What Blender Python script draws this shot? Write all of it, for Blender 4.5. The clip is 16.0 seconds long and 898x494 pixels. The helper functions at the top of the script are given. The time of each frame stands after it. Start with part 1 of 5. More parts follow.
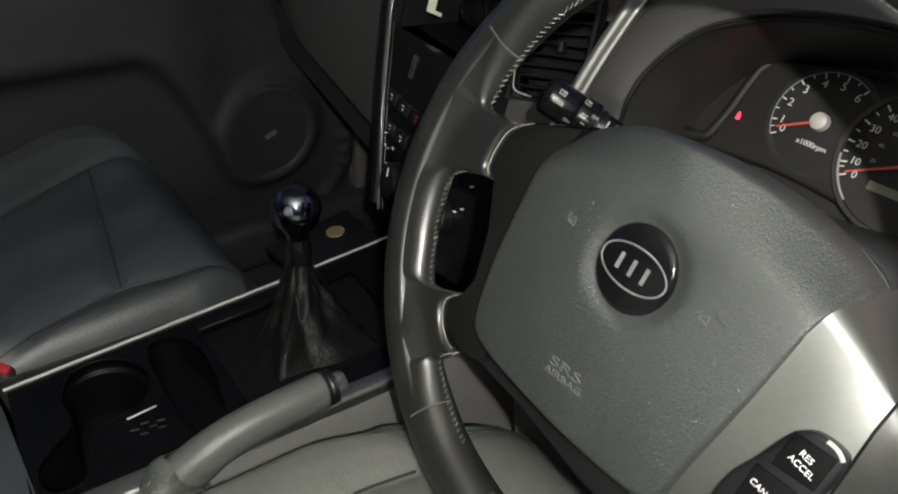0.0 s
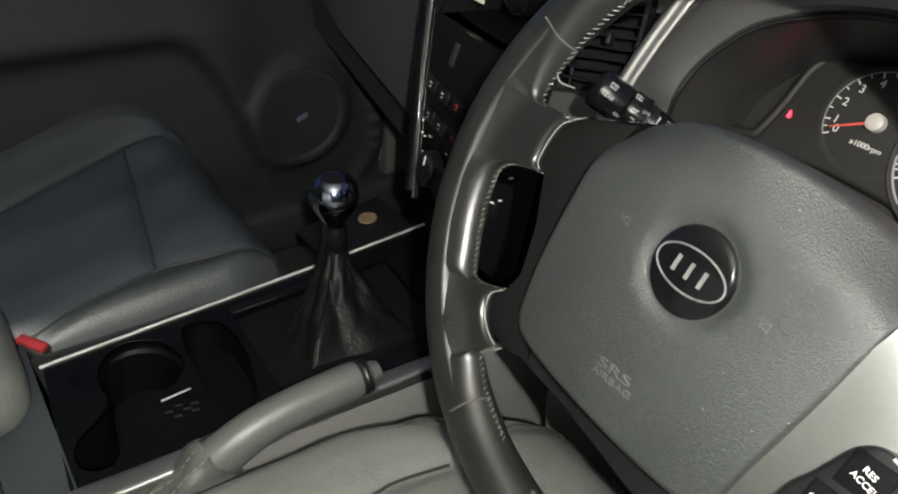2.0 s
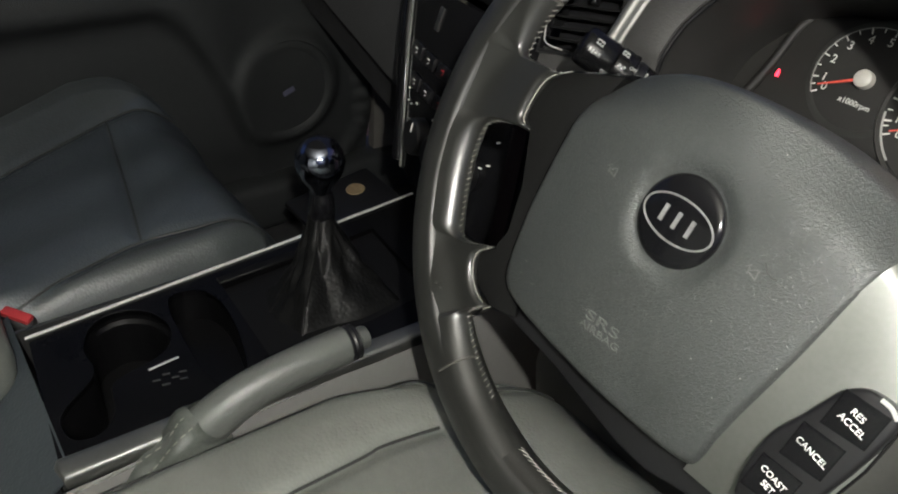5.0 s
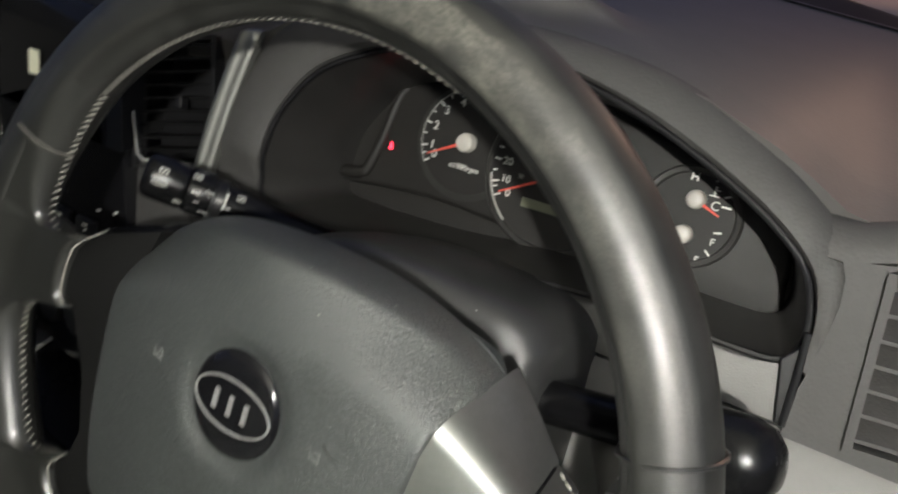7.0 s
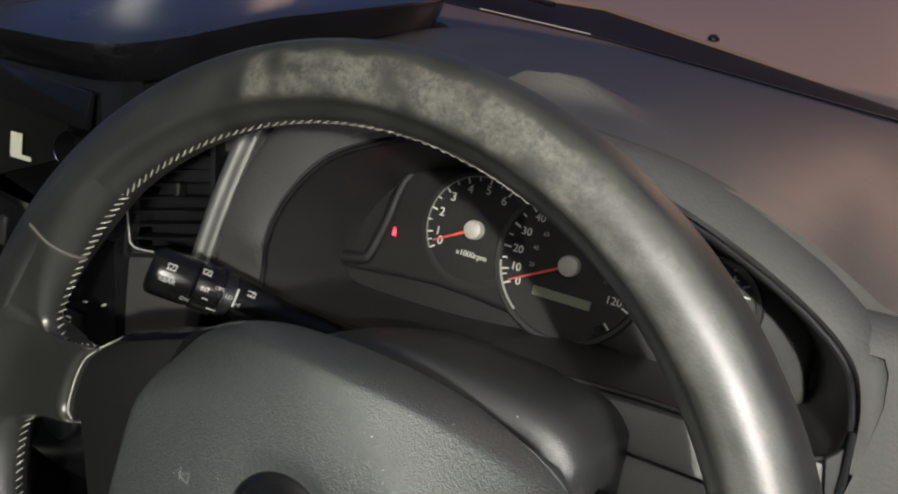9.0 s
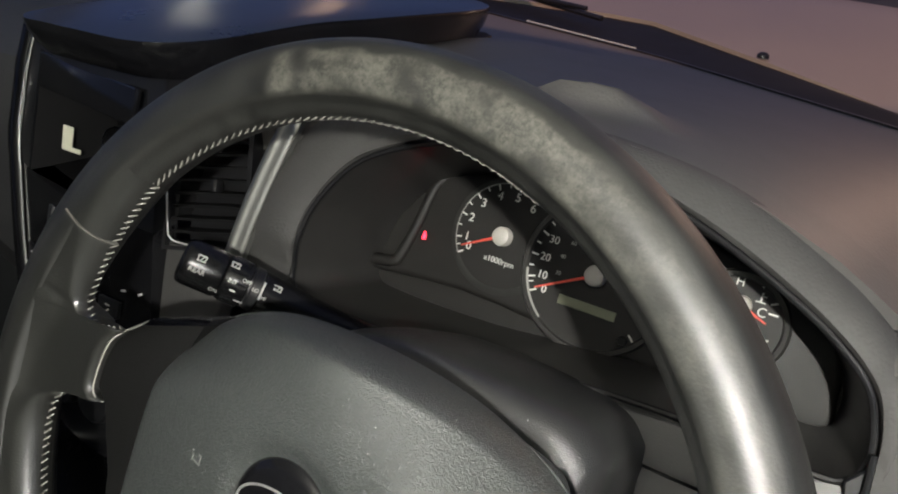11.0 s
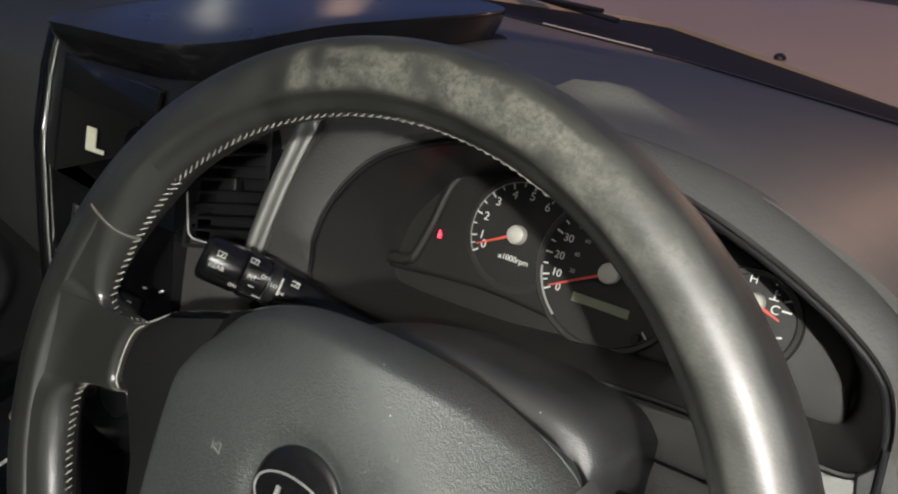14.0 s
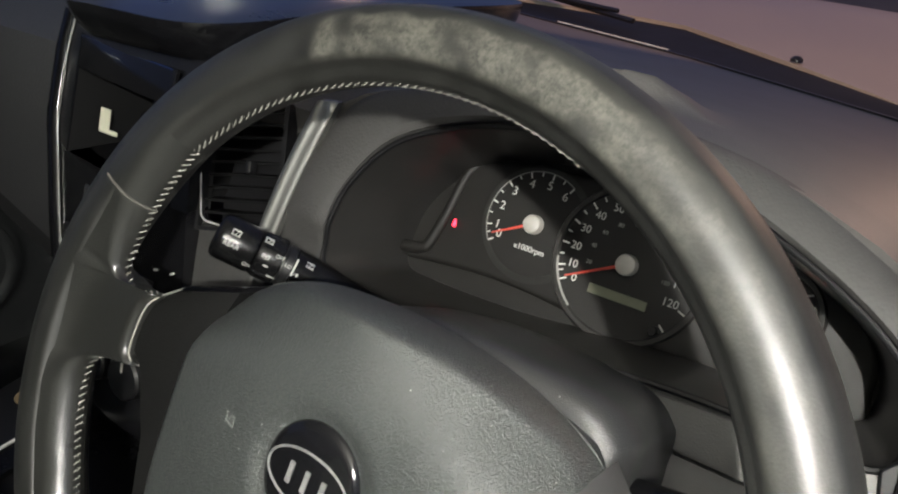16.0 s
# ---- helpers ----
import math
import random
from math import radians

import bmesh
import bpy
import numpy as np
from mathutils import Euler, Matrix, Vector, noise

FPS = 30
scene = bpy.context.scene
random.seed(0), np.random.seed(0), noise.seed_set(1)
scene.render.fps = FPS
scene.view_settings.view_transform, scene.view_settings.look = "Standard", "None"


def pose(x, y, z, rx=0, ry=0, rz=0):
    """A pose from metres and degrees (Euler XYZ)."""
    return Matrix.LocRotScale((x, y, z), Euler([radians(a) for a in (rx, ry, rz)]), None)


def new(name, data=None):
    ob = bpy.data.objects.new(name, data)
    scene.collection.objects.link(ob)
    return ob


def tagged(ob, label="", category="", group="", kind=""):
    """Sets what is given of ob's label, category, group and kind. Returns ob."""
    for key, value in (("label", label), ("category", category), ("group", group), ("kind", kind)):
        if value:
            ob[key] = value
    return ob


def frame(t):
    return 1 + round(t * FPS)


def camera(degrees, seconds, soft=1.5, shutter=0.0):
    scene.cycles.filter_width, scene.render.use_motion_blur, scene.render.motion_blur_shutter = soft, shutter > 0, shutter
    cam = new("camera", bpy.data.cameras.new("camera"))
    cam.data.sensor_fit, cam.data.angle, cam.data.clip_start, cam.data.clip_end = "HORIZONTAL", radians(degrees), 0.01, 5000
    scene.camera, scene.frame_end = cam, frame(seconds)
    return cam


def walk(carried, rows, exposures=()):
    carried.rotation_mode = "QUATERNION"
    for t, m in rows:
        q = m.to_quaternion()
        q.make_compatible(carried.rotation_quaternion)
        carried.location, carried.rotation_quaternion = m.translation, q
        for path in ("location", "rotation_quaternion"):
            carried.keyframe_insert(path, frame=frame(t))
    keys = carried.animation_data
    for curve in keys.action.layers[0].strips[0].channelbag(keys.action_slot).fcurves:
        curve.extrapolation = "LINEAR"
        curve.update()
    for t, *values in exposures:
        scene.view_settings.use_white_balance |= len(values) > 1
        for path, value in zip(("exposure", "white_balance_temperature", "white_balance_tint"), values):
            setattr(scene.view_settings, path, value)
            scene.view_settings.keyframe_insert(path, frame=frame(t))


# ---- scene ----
cam = camera(61.17, 16.0, soft=2.0, shutter=0.4)
PATH = [
    (0, 0.1899, -0.2908, 0.8996, 57.50, -3.09, 52.26),
    (0.5, 0.1878, -0.2935, 0.8951, 57.12, -2.71, 52.07),
    (1, 0.1780, -0.2981, 0.8985, 56.71, -3.26, 52.57),
    (1.5, 0.1709, -0.3009, 0.8992, 56.46, -3.67, 53.52),
    (2, 0.1725, -0.2987, 0.8983, 56.30, -3.87, 54.46),
    (2.5, 0.1722, -0.3009, 0.8946, 56.13, -3.83, 54.91),
    (3, 0.1730, -0.2990, 0.8923, 56.04, -3.81, 55.33),
    (3.5, 0.1740, -0.3044, 0.8844, 55.75, -2.76, 54.76),
    (5.8, 0.1796, -0.2955, 0.8836, 54.49, -4.34, 52.52),
    (6, 0.1743, -0.2911, 0.8750, 54.84, -4.61, 51.33),
    (6.2, 0.1850, -0.2569, 0.8719, 54.95, -5.82, 49.14),
    (6.4, 0.1964, -0.2219, 0.8705, 55.65, -6.79, 45.21),
    (6.5, 0.2030, -0.2123, 0.8782, 55.59, -6.91, 43.27),
    (6.6, 0.2041, -0.2041, 0.8790, 56.42, -6.48, 40.66),
    (6.8, 0.1899, -0.1889, 0.8917, 57.72, -6.05, 35.45),
    (7, 0.1964, -0.1636, 0.9157, 57.73, -1.47, 31.90),
    (7.5, 0.1840, -0.1429, 0.9066, 59.07, 2.50, 27.03),
    (8, 0.1685, -0.1477, 0.9155, 60.39, 1.45, 26.81),
    (8.5, 0.1514, -0.1580, 0.9202, 61.69, -0.07, 27.34),
    (9, 0.1502, -0.1654, 0.9221, 62.73, -2.74, 28.61),
    (9.5, 0.1538, -0.1622, 0.9206, 63.27, -4.32, 30.89),
    (9.7, 0.1547, -0.1635, 0.9166, 63.55, -4.03, 31.24),
    (11.8, 0.1688, -0.1645, 0.9212, 63.35, -3.26, 33.33),
    (12, 0.1675, -0.1660, 0.9209, 63.51, -3.17, 33.37),
    (12.5, 0.1663, -0.1680, 0.9208, 63.53, -3.06, 33.62),
    (13, 0.1692, -0.1683, 0.9205, 63.66, -3.04, 33.79),
    (13.5, 0.1727, -0.1689, 0.9193, 63.68, -2.87, 33.90),
    (14, 0.1705, -0.1699, 0.9188, 63.69, -2.82, 33.96),
    (14.5, 0.1665, -0.1713, 0.9186, 63.71, -2.82, 33.96),
    (15, 0.1656, -0.1716, 0.9173, 63.87, -2.89, 34.02),
    (15.5, 0.1686, -0.1707, 0.9179, 63.86, -2.82, 34.11),
    (16, 0.1642, -0.1734, 0.9043, 63.97, -3.92, 34.86),
]
walk(cam, [(t, pose(x, y, z, rx, ry, rz)) for t, x, y, z, rx, ry, rz in PATH],
     [(0.0, -0.06), (0.5, 0.12), (1.5, 0.25), (2.5, 0.36), (3.5, 0.32), (6.0, -0.10), (6.5, -0.18), (7.0, -0.04), (8.0, 0.02), (9.0, 0.10), (12.0, 0.17), (14.5, 0.18), (15.5, 0.22), (16.0, 0.33)])

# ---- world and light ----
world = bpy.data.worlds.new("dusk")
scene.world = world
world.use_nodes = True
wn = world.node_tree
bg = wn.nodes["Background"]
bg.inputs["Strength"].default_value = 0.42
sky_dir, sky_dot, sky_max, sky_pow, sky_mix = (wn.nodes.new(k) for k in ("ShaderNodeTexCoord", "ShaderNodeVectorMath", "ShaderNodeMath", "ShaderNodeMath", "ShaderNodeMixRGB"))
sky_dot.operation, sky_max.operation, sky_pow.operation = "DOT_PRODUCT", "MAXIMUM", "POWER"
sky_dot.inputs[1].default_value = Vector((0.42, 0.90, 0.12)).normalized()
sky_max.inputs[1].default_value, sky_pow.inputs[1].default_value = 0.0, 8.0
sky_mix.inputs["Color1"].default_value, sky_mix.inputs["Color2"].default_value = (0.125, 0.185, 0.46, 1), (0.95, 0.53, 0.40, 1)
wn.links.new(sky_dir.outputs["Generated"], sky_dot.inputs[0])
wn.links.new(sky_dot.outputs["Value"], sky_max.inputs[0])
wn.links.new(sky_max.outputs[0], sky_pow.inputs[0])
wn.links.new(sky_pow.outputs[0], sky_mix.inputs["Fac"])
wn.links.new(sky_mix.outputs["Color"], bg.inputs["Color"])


def lamp(name, kind, matrix, power, colour, size=0.01):
    data = bpy.data.lights.new(name, kind)
    data.energy, data.color = power, colour
    if kind == "SUN":
        data.angle = size
    else:
        data.shadow_soft_size = size
    ob = new(name, data)
    ob.matrix_world = matrix
    return ob


# the torch held beside the lens, street lamps ahead of the car
lamp("torch_light", "POINT", pose(0.32, -0.35, 1.02), 27.8, (0.985, 0.968, 0.893), 0.007)
lamp("street_lamp_light", "POINT", pose(3.0, 14.0, 4.2), 420.0, (1.0, 0.62, 0.45), 0.25)
# unseen fill lamp behind the car, added to brighten the bonnet
lamp("bonnet_fill_light", "POINT", pose(-0.3, -5.2, 7.2), 2700.0, (1.0, 0.58, 0.41), 0.15)
lamp("far_lamp_light", "POINT", pose(-9.6, 7.85, 2.66), 14.0, (1.0, 0.93, 0.72), 0.22)
lamp("far_lamp_light", "POINT", pose(-8.05, 9.5, 2.7), 18.0, (1.0, 0.60, 0.32), 0.22)


# ---- materials ----
def material(name, base, rough=0.5, metal=0.0, grain=0.0, grain_size=900.0, var=0.15, var_size=18.0, coat=0.0, rough_var=0.08, cells=False, spec=0.5, distort=0.0):
    m = bpy.data.materials.new(name)
    m.use_nodes = True
    n, l = m.node_tree.nodes, m.node_tree.links
    b = n["Principled BSDF"]
    b.inputs["Metallic"].default_value = metal
    b.inputs["Specular IOR Level"].default_value = spec
    b.inputs["Coat Weight"].default_value = coat
    b.inputs["Coat Roughness"].default_value = 0.12
    tc = n.new("ShaderNodeTexCoord")
    big = n.new("ShaderNodeTexNoise")
    big.inputs["Scale"].default_value = var_size
    big.inputs["Detail"].default_value = 6
    big.inputs["Roughness"].default_value = 0.65
    l.new(tc.outputs["Object"], big.inputs["Vector"])
    ramp = n.new("ShaderNodeValToRGB")
    lo = [c * (1 - var) for c in base]
    hi = [min(1, c * (1 + var)) for c in base]
    ramp.color_ramp.elements[0].color = (*lo, 1)
    ramp.color_ramp.elements[1].color = (*hi, 1)
    ramp.color_ramp.elements[0].position, ramp.color_ramp.elements[1].position = 0.32, 0.68
    l.new(big.outputs["Fac"], ramp.inputs["Fac"])
    fine = n.new("ShaderNodeTexNoise")
    fine.inputs["Scale"].default_value = var_size * 14
    fine.inputs["Detail"].default_value = 3
    l.new(tc.outputs["Object"], fine.inputs["Vector"])
    mix = n.new("ShaderNodeMixRGB")
    mix.blend_type = "OVERLAY"
    mix.inputs["Fac"].default_value = min(0.5, var * 1.2)
    l.new(ramp.outputs["Color"], mix.inputs["Color1"])
    l.new(fine.outputs["Fac"], mix.inputs["Color2"])
    l.new(mix.outputs["Color"], b.inputs["Base Color"])
    rr = n.new("ShaderNodeMapRange")
    rr.inputs["To Min"].default_value = max(0.02, rough - rough_var)
    rr.inputs["To Max"].default_value = min(1.0, rough + rough_var)
    l.new(big.outputs["Fac"], rr.inputs["Value"])
    l.new(rr.outputs["Result"], b.inputs["Roughness"])
    if grain:
        if cells:
            g = n.new("ShaderNodeTexVoronoi")
            g.feature = "SMOOTH_F1"
            g.inputs["Scale"].default_value = grain_size
            out = g.outputs["Distance"]
        else:
            g = n.new("ShaderNodeTexNoise")
            g.inputs["Scale"].default_value = grain_size
            g.inputs["Detail"].default_value = 2
            g.inputs["Distortion"].default_value = distort
            out = g.outputs["Fac"]
        l.new(tc.outputs["Object"], g.inputs["Vector"])
        bump = n.new("ShaderNodeBump")
        bump.inputs["Strength"].default_value = grain
        bump.inputs["Distance"].default_value = 0.0006
        l.new(out, bump.inputs["Height"])
        l.new(bump.outputs["Normal"], b.inputs["Normal"])
    return m


def glow(name, colour, strength):
    m = bpy.data.materials.new(name)
    m.use_nodes = True
    b = m.node_tree.nodes["Principled BSDF"]
    b.inputs["Base Color"].default_value = (*colour, 1)
    b.inputs["Emission Color"].default_value = (*colour, 1)
    b.inputs["Emission Strength"].default_value = strength
    return m


def glass(name, tint=(0.9, 0.95, 0.95)):
    m = bpy.data.materials.new(name)
    m.use_nodes = True
    n, l = m.node_tree.nodes, m.node_tree.links
    out = n["Material Output"]
    n.remove(n["Principled BSDF"])
    clear, gloss, mixs = n.new("ShaderNodeBsdfTransparent"), n.new("ShaderNodeBsdfGlossy"), n.new("ShaderNodeMixShader")
    clear.inputs["Color"].default_value = (*tint, 1)
    gloss.inputs["Roughness"].default_value = 0.03
    mixs.inputs["Fac"].default_value = 0.05
    l.new(clear.outputs["BSDF"], mixs.inputs[1])
    l.new(gloss.outputs["BSDF"], mixs.inputs[2])
    l.new(mixs.outputs["Shader"], out.inputs["Surface"])
    return m


def worn_leather():
    """Steering wheel leather: smooth dark grey, scuffed pale along the upper arc."""
    m = material("rim_leather", (0.0125, 0.0126, 0.0114), 0.455, spec=0.80, grain=0.16, grain_size=1000, var=0.30, var_size=70, rough_var=0.16)
    n, l = m.node_tree.nodes, m.node_tree.links
    b = n["Principled BSDF"]
    tc = n.new("ShaderNodeTexCoord")
    sep = n.new("ShaderNodeSeparateXYZ")
    l.new(tc.outputs["Object"], sep.inputs["Vector"])

    def math_node(op, a, c):
        k = n.new("ShaderNodeMath")
        k.operation = op
        for i, v in enumerate((a, c)):
            if isinstance(v, (int, float)):
                k.inputs[i].default_value = v
            else:
                l.new(v, k.inputs[i])
        return k.outputs[0]

    def step(v, a, c):
        k = n.new("ShaderNodeMapRange")
        k.interpolation_type = "SMOOTHSTEP"
        k.inputs["From Min"].default_value, k.inputs["From Max"].default_value = a, c
        l.new(v, k.inputs["Value"])
        return k.outputs["Result"]

    scuff = n.new("ShaderNodeTexNoise")
    scuff.inputs["Scale"].default_value, scuff.inputs["Detail"].default_value, scuff.inputs["Roughness"].default_value = 260, 12, 0.82
    l.new(tc.outputs["Object"], scuff.inputs["Vector"])
    patches = n.new("ShaderNodeTexNoise")
    patches.inputs["Scale"].default_value, patches.inputs["Detail"].default_value = 55, 8
    l.new(tc.outputs["Object"], patches.inputs["Vector"])
    fade = math_node("SUBTRACT", 1.0, math_node("MULTIPLY", step(sep.outputs["X"], 0.060, 0.125), 0.55))
    area = math_node("MULTIPLY", math_node("MULTIPLY", step(sep.outputs["X"], -0.0585, -0.0535), fade), step(sep.outputs["Y"], 0.03, 0.11))
    ln = n.new("ShaderNodeVectorMath")
    ln.operation = "LENGTH"
    flatv = n.new("ShaderNodeCombineXYZ")
    l.new(sep.outputs["X"], flatv.inputs["X"])
    l.new(sep.outputs["Y"], flatv.inputs["Y"])
    l.new(flatv.outputs["Vector"], ln.inputs[0])
    front = math_node("MULTIPLY", step(sep.outputs["Z"], -0.004, 0.010), step(ln.outputs["Value"], 0.1690, 0.1725))
    ragged = math_node("ADD", ln.outputs["Value"], math_node("MULTIPLY", patches.outputs["Fac"], 0.010))
    front = math_node("MULTIPLY", front, math_node("SUBTRACT", 1.0, step(ragged, 0.1920, 0.1940)))
    rub = math_node("MULTIPLY", math_node("MULTIPLY", area, front), math_node("MULTIPLY", step(scuff.outputs["Fac"], 0.35, 0.63), step(patches.outputs["Fac"], 0.29, 0.60)))
    old = b.inputs["Base Color"].links[0].from_socket
    mix = n.new("ShaderNodeMixRGB")
    mix.inputs["Color2"].default_value = (0.088, 0.086, 0.072, 1)
    l.new(rub, mix.inputs["Fac"])
    l.new(old, mix.inputs["Color1"])
    l.new(mix.outputs["Color"], b.inputs["Base Color"])
    oldr = b.inputs["Roughness"].links[0].from_socket
    mr = n.new("ShaderNodeMixRGB")
    mr.inputs["Color2"].default_value = (0.60, 0.60, 0.60, 1)
    l.new(rub, mr.inputs["Fac"])
    l.new(oldr, mr.inputs["Color1"])
    l.new(mr.outputs["Color"], b.inputs["Roughness"])
    return m


def brushed(name, base, rough):
    m = material(name, base, rough, metal=1.0, var=0.06, var_size=25)
    n, l = m.node_tree.nodes, m.node_tree.links
    b = n["Principled BSDF"]
    tc, mp, no, bp = n.new("ShaderNodeTexCoord"), n.new("ShaderNodeMapping"), n.new("ShaderNodeTexNoise"), n.new("ShaderNodeBump")
    mp.inputs["Scale"].default_value = (900, 60, 60)
    no.inputs["Scale"].default_value, no.inputs["Detail"].default_value = 1.0, 3
    bp.inputs["Strength"].default_value, bp.inputs["Distance"].default_value = 0.12, 0.0004
    l.new(tc.outputs["Object"], mp.inputs["Vector"])
    l.new(mp.outputs["Vector"], no.inputs["Vector"])
    l.new(no.outputs["Fac"], bp.inputs["Height"])
    l.new(bp.outputs["Normal"], b.inputs["Normal"])
    return m


RIM = worn_leather()
COVER = material("spoke_cover_leather", (0.034, 0.0345, 0.032), 0.42, spec=0.7, grain=0.15, grain_size=1100, var=0.15, var_size=30)
LEATHER_RIM = material("spoke_leather", (0.0150, 0.0152, 0.0140), 0.31, spec=0.8, grain=0.2, grain_size=1100, var=0.15, var_size=30)
# blue tone holds the bluish highlight on the speaker mark
MARKBLUE = material("speaker_badge_glint", (0.16, 0.16, 0.24), 0.35, metal=0.4, var=0.1)
EMBLEM = material("emblem_silver", (0.34, 0.34, 0.33), 0.35, metal=0.5, var=0.25, var_size=300)
THREAD = material("pale_thread", (0.23, 0.225, 0.20), 0.8, var=0.2, var_size=200)
# paler than the leather: the highlight on the raised joins, as colour
SEAM = material("seam_highlight", (0.07, 0.068, 0.06), 0.5, var=0.1)
PAD = material("airbag_vinyl", (0.0375, 0.0410, 0.0402), 0.39, spec=0.78, grain=1.0, grain_size=450, var=0.10, var_size=22, distort=2.2)
PAD_BUMP = [nd for nd in PAD.node_tree.nodes if nd.type == "BUMP"][0]
PAD_BUMP.inputs["Distance"].default_value = 0.00066


def dusty(m, scale=170.0, size=0.055, pale=(0.45, 0.45, 0.43, 1)):
    """Sparse pale specks of dust on a material."""
    n, l = m.node_tree.nodes, m.node_tree.links
    b = n["Principled BSDF"]
    tc, v, lt, sp, gt, mu, mx = n.new("ShaderNodeTexCoord"), n.new("ShaderNodeTexVoronoi"), n.new("ShaderNodeMath"), n.new("ShaderNodeSeparateColor"), n.new("ShaderNodeMath"), n.new("ShaderNodeMath"), n.new("ShaderNodeMixRGB")
    v.inputs["Scale"].default_value = scale
    l.new(tc.outputs["Object"], v.inputs["Vector"])
    lt.operation, gt.operation, mu.operation = "LESS_THAN", "GREATER_THAN", "MULTIPLY"
    lt.inputs[1].default_value, gt.inputs[1].default_value = size, 0.80
    l.new(v.outputs["Distance"], lt.inputs[0])
    l.new(v.outputs["Color"], sp.inputs["Color"])
    l.new(sp.outputs["Red"], gt.inputs[0])
    l.new(lt.outputs[0], mu.inputs[0])
    l.new(gt.outputs[0], mu.inputs[1])
    l.new(b.inputs["Base Color"].links[0].from_socket, mx.inputs["Color1"])
    mx.inputs["Color2"].default_value = pale
    l.new(mu.outputs[0], mx.inputs["Fac"])
    l.new(mx.outputs["Color"], b.inputs["Base Color"])


dusty(PAD)
SPOKE = material("spoke_plastic", (0.0060, 0.0060, 0.0060), 0.6, spec=0.05, var=0.15, grain=0.3, grain_size=1100)
BLACK = material("satin_black_plastic", (0.0075, 0.0075, 0.0085), 0.40, var=0.2, grain=0.1, grain_size=1200)
GLOSS = material("gloss_black", (0.006, 0.006, 0.007), 0.16, var=0.2, rough_var=0.05, spec=0.35)
STALK = material("stalk_black", (0.005, 0.005, 0.0055), 0.25, spec=0.3, var=0.3, var_size=60, grain=0.2, grain_size=900)
SILVER = brushed("silver_paint", (0.27, 0.275, 0.262), 0.50)
SATIN = material("satin_silver_trim", (0.56, 0.56, 0.54), 0.30, metal=0.25, var=0.05)
STRIP = material("satin_strip", (0.25, 0.25, 0.235), 0.36, metal=0.75, var=0.05)
EMBOSS = material("worn_grey_print", (0.118, 0.122, 0.118), 0.6, var=0.2, var_size=400)
WELL = material("well_black", (0.0032, 0.0032, 0.0036), 0.40, var=0.2, spec=0.15, grain=0.15, grain_size=900)
SOOT = material("matt_black", (0.0032, 0.0032, 0.0036), 0.6, var=0.2, spec=0.2)
CHROME = material("chrome", (0.72, 0.72, 0.74), 0.10, metal=1.0, var=0.04, rough_var=0.04)
DARKCHROME = material("smoked_chrome", (0.24, 0.26, 0.32), 0.13, metal=1.0, var=0.04, rough_var=0.03)
SHROUD = material("column_plastic", (0.032, 0.032, 0.032), 0.32, grain=0.45, grain_size=1300, var=0.10, var_size=14)
dusty(SHROUD, 130.0, 0.05)
TOPPAD = material("top_pad_vinyl", (0.074, 0.070, 0.068), 0.50, spec=0.70, grain=0.30, grain_size=520, var=0.08, var_size=10, cells=True)
DASH = material("dash_vinyl", (0.058, 0.0565, 0.055), 0.66, spec=0.42, grain=0.42, grain_size=520, var=0.08, var_size=10, cells=True)
CONSOLE = material("console_gloss_black", (0.004, 0.004, 0.0045), 0.22, var=0.2, rough_var=0.05, spec=0.06)
# base raised a little to carry the lens haze over this panel
PANEL = material("passenger_vinyl", (0.062, 0.062, 0.064), 0.55, grain=0.6, grain_size=520, var=0.08, var_size=10, cells=True)
COWL = material("cowl_black", (0.018, 0.020, 0.027), 0.28, spec=0.85, var=0.05, rough_var=0.02)
DARKSEAM = material("dark_seam", (0.024, 0.025, 0.024), 0.6, var=0.1)
GREY = material("light_grey_plastic", (0.150, 0.148, 0.141), 0.55, grain=0.4, grain_size=900, var=0.06, var_size=9)
FACE = material("dial_black", (0.014, 0.013, 0.012), 0.6, var=0.15, var_size=40)
RECESS = material("cluster_black", (0.030, 0.029, 0.028), 0.33, var=0.12, grain=0.15, grain_size=1200)
MARK = material("white_print", (0.75, 0.74, 0.70), 0.6, var=0.03)
DIM = material("grey_print", (0.36, 0.36, 0.34), 0.6, var=0.05)
CAP = material("pale_cap", (0.50, 0.48, 0.44), 0.35, var=0.05)
NEEDLE = material("red_needle", (0.75, 0.10, 0.07), 0.5, var=0.05)
LCD = material("lcd_grey_green", (0.20, 0.21, 0.15), 0.35, var=0.04, rough_var=0.02)
TELL = glow("red_telltale", (1.0, 0.03, 0.06), 5.0)
# passenger leather darker than the driver's: torch fall-off put into the colour
SEAT = material("seat_leather_dimmed", (0.043, 0.051, 0.058), 0.42, grain=0.5, grain_size=420, var=0.14, var_size=9, cells=True)
# bolsters slightly paler, holding the light they catch by tilting up
BOLSTER = material("bolster_leather_dimmed", (0.047, 0.053, 0.054), 0.42, grain=0.5, grain_size=420, var=0.12, var_size=9, cells=True)
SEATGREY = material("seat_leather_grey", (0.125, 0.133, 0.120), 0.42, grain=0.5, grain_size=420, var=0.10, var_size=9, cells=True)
BOOT = material("handbrake_boot", (0.075, 0.082, 0.074), 0.36, grain=0.5, grain_size=420, var=0.2, var_size=30, cells=True)
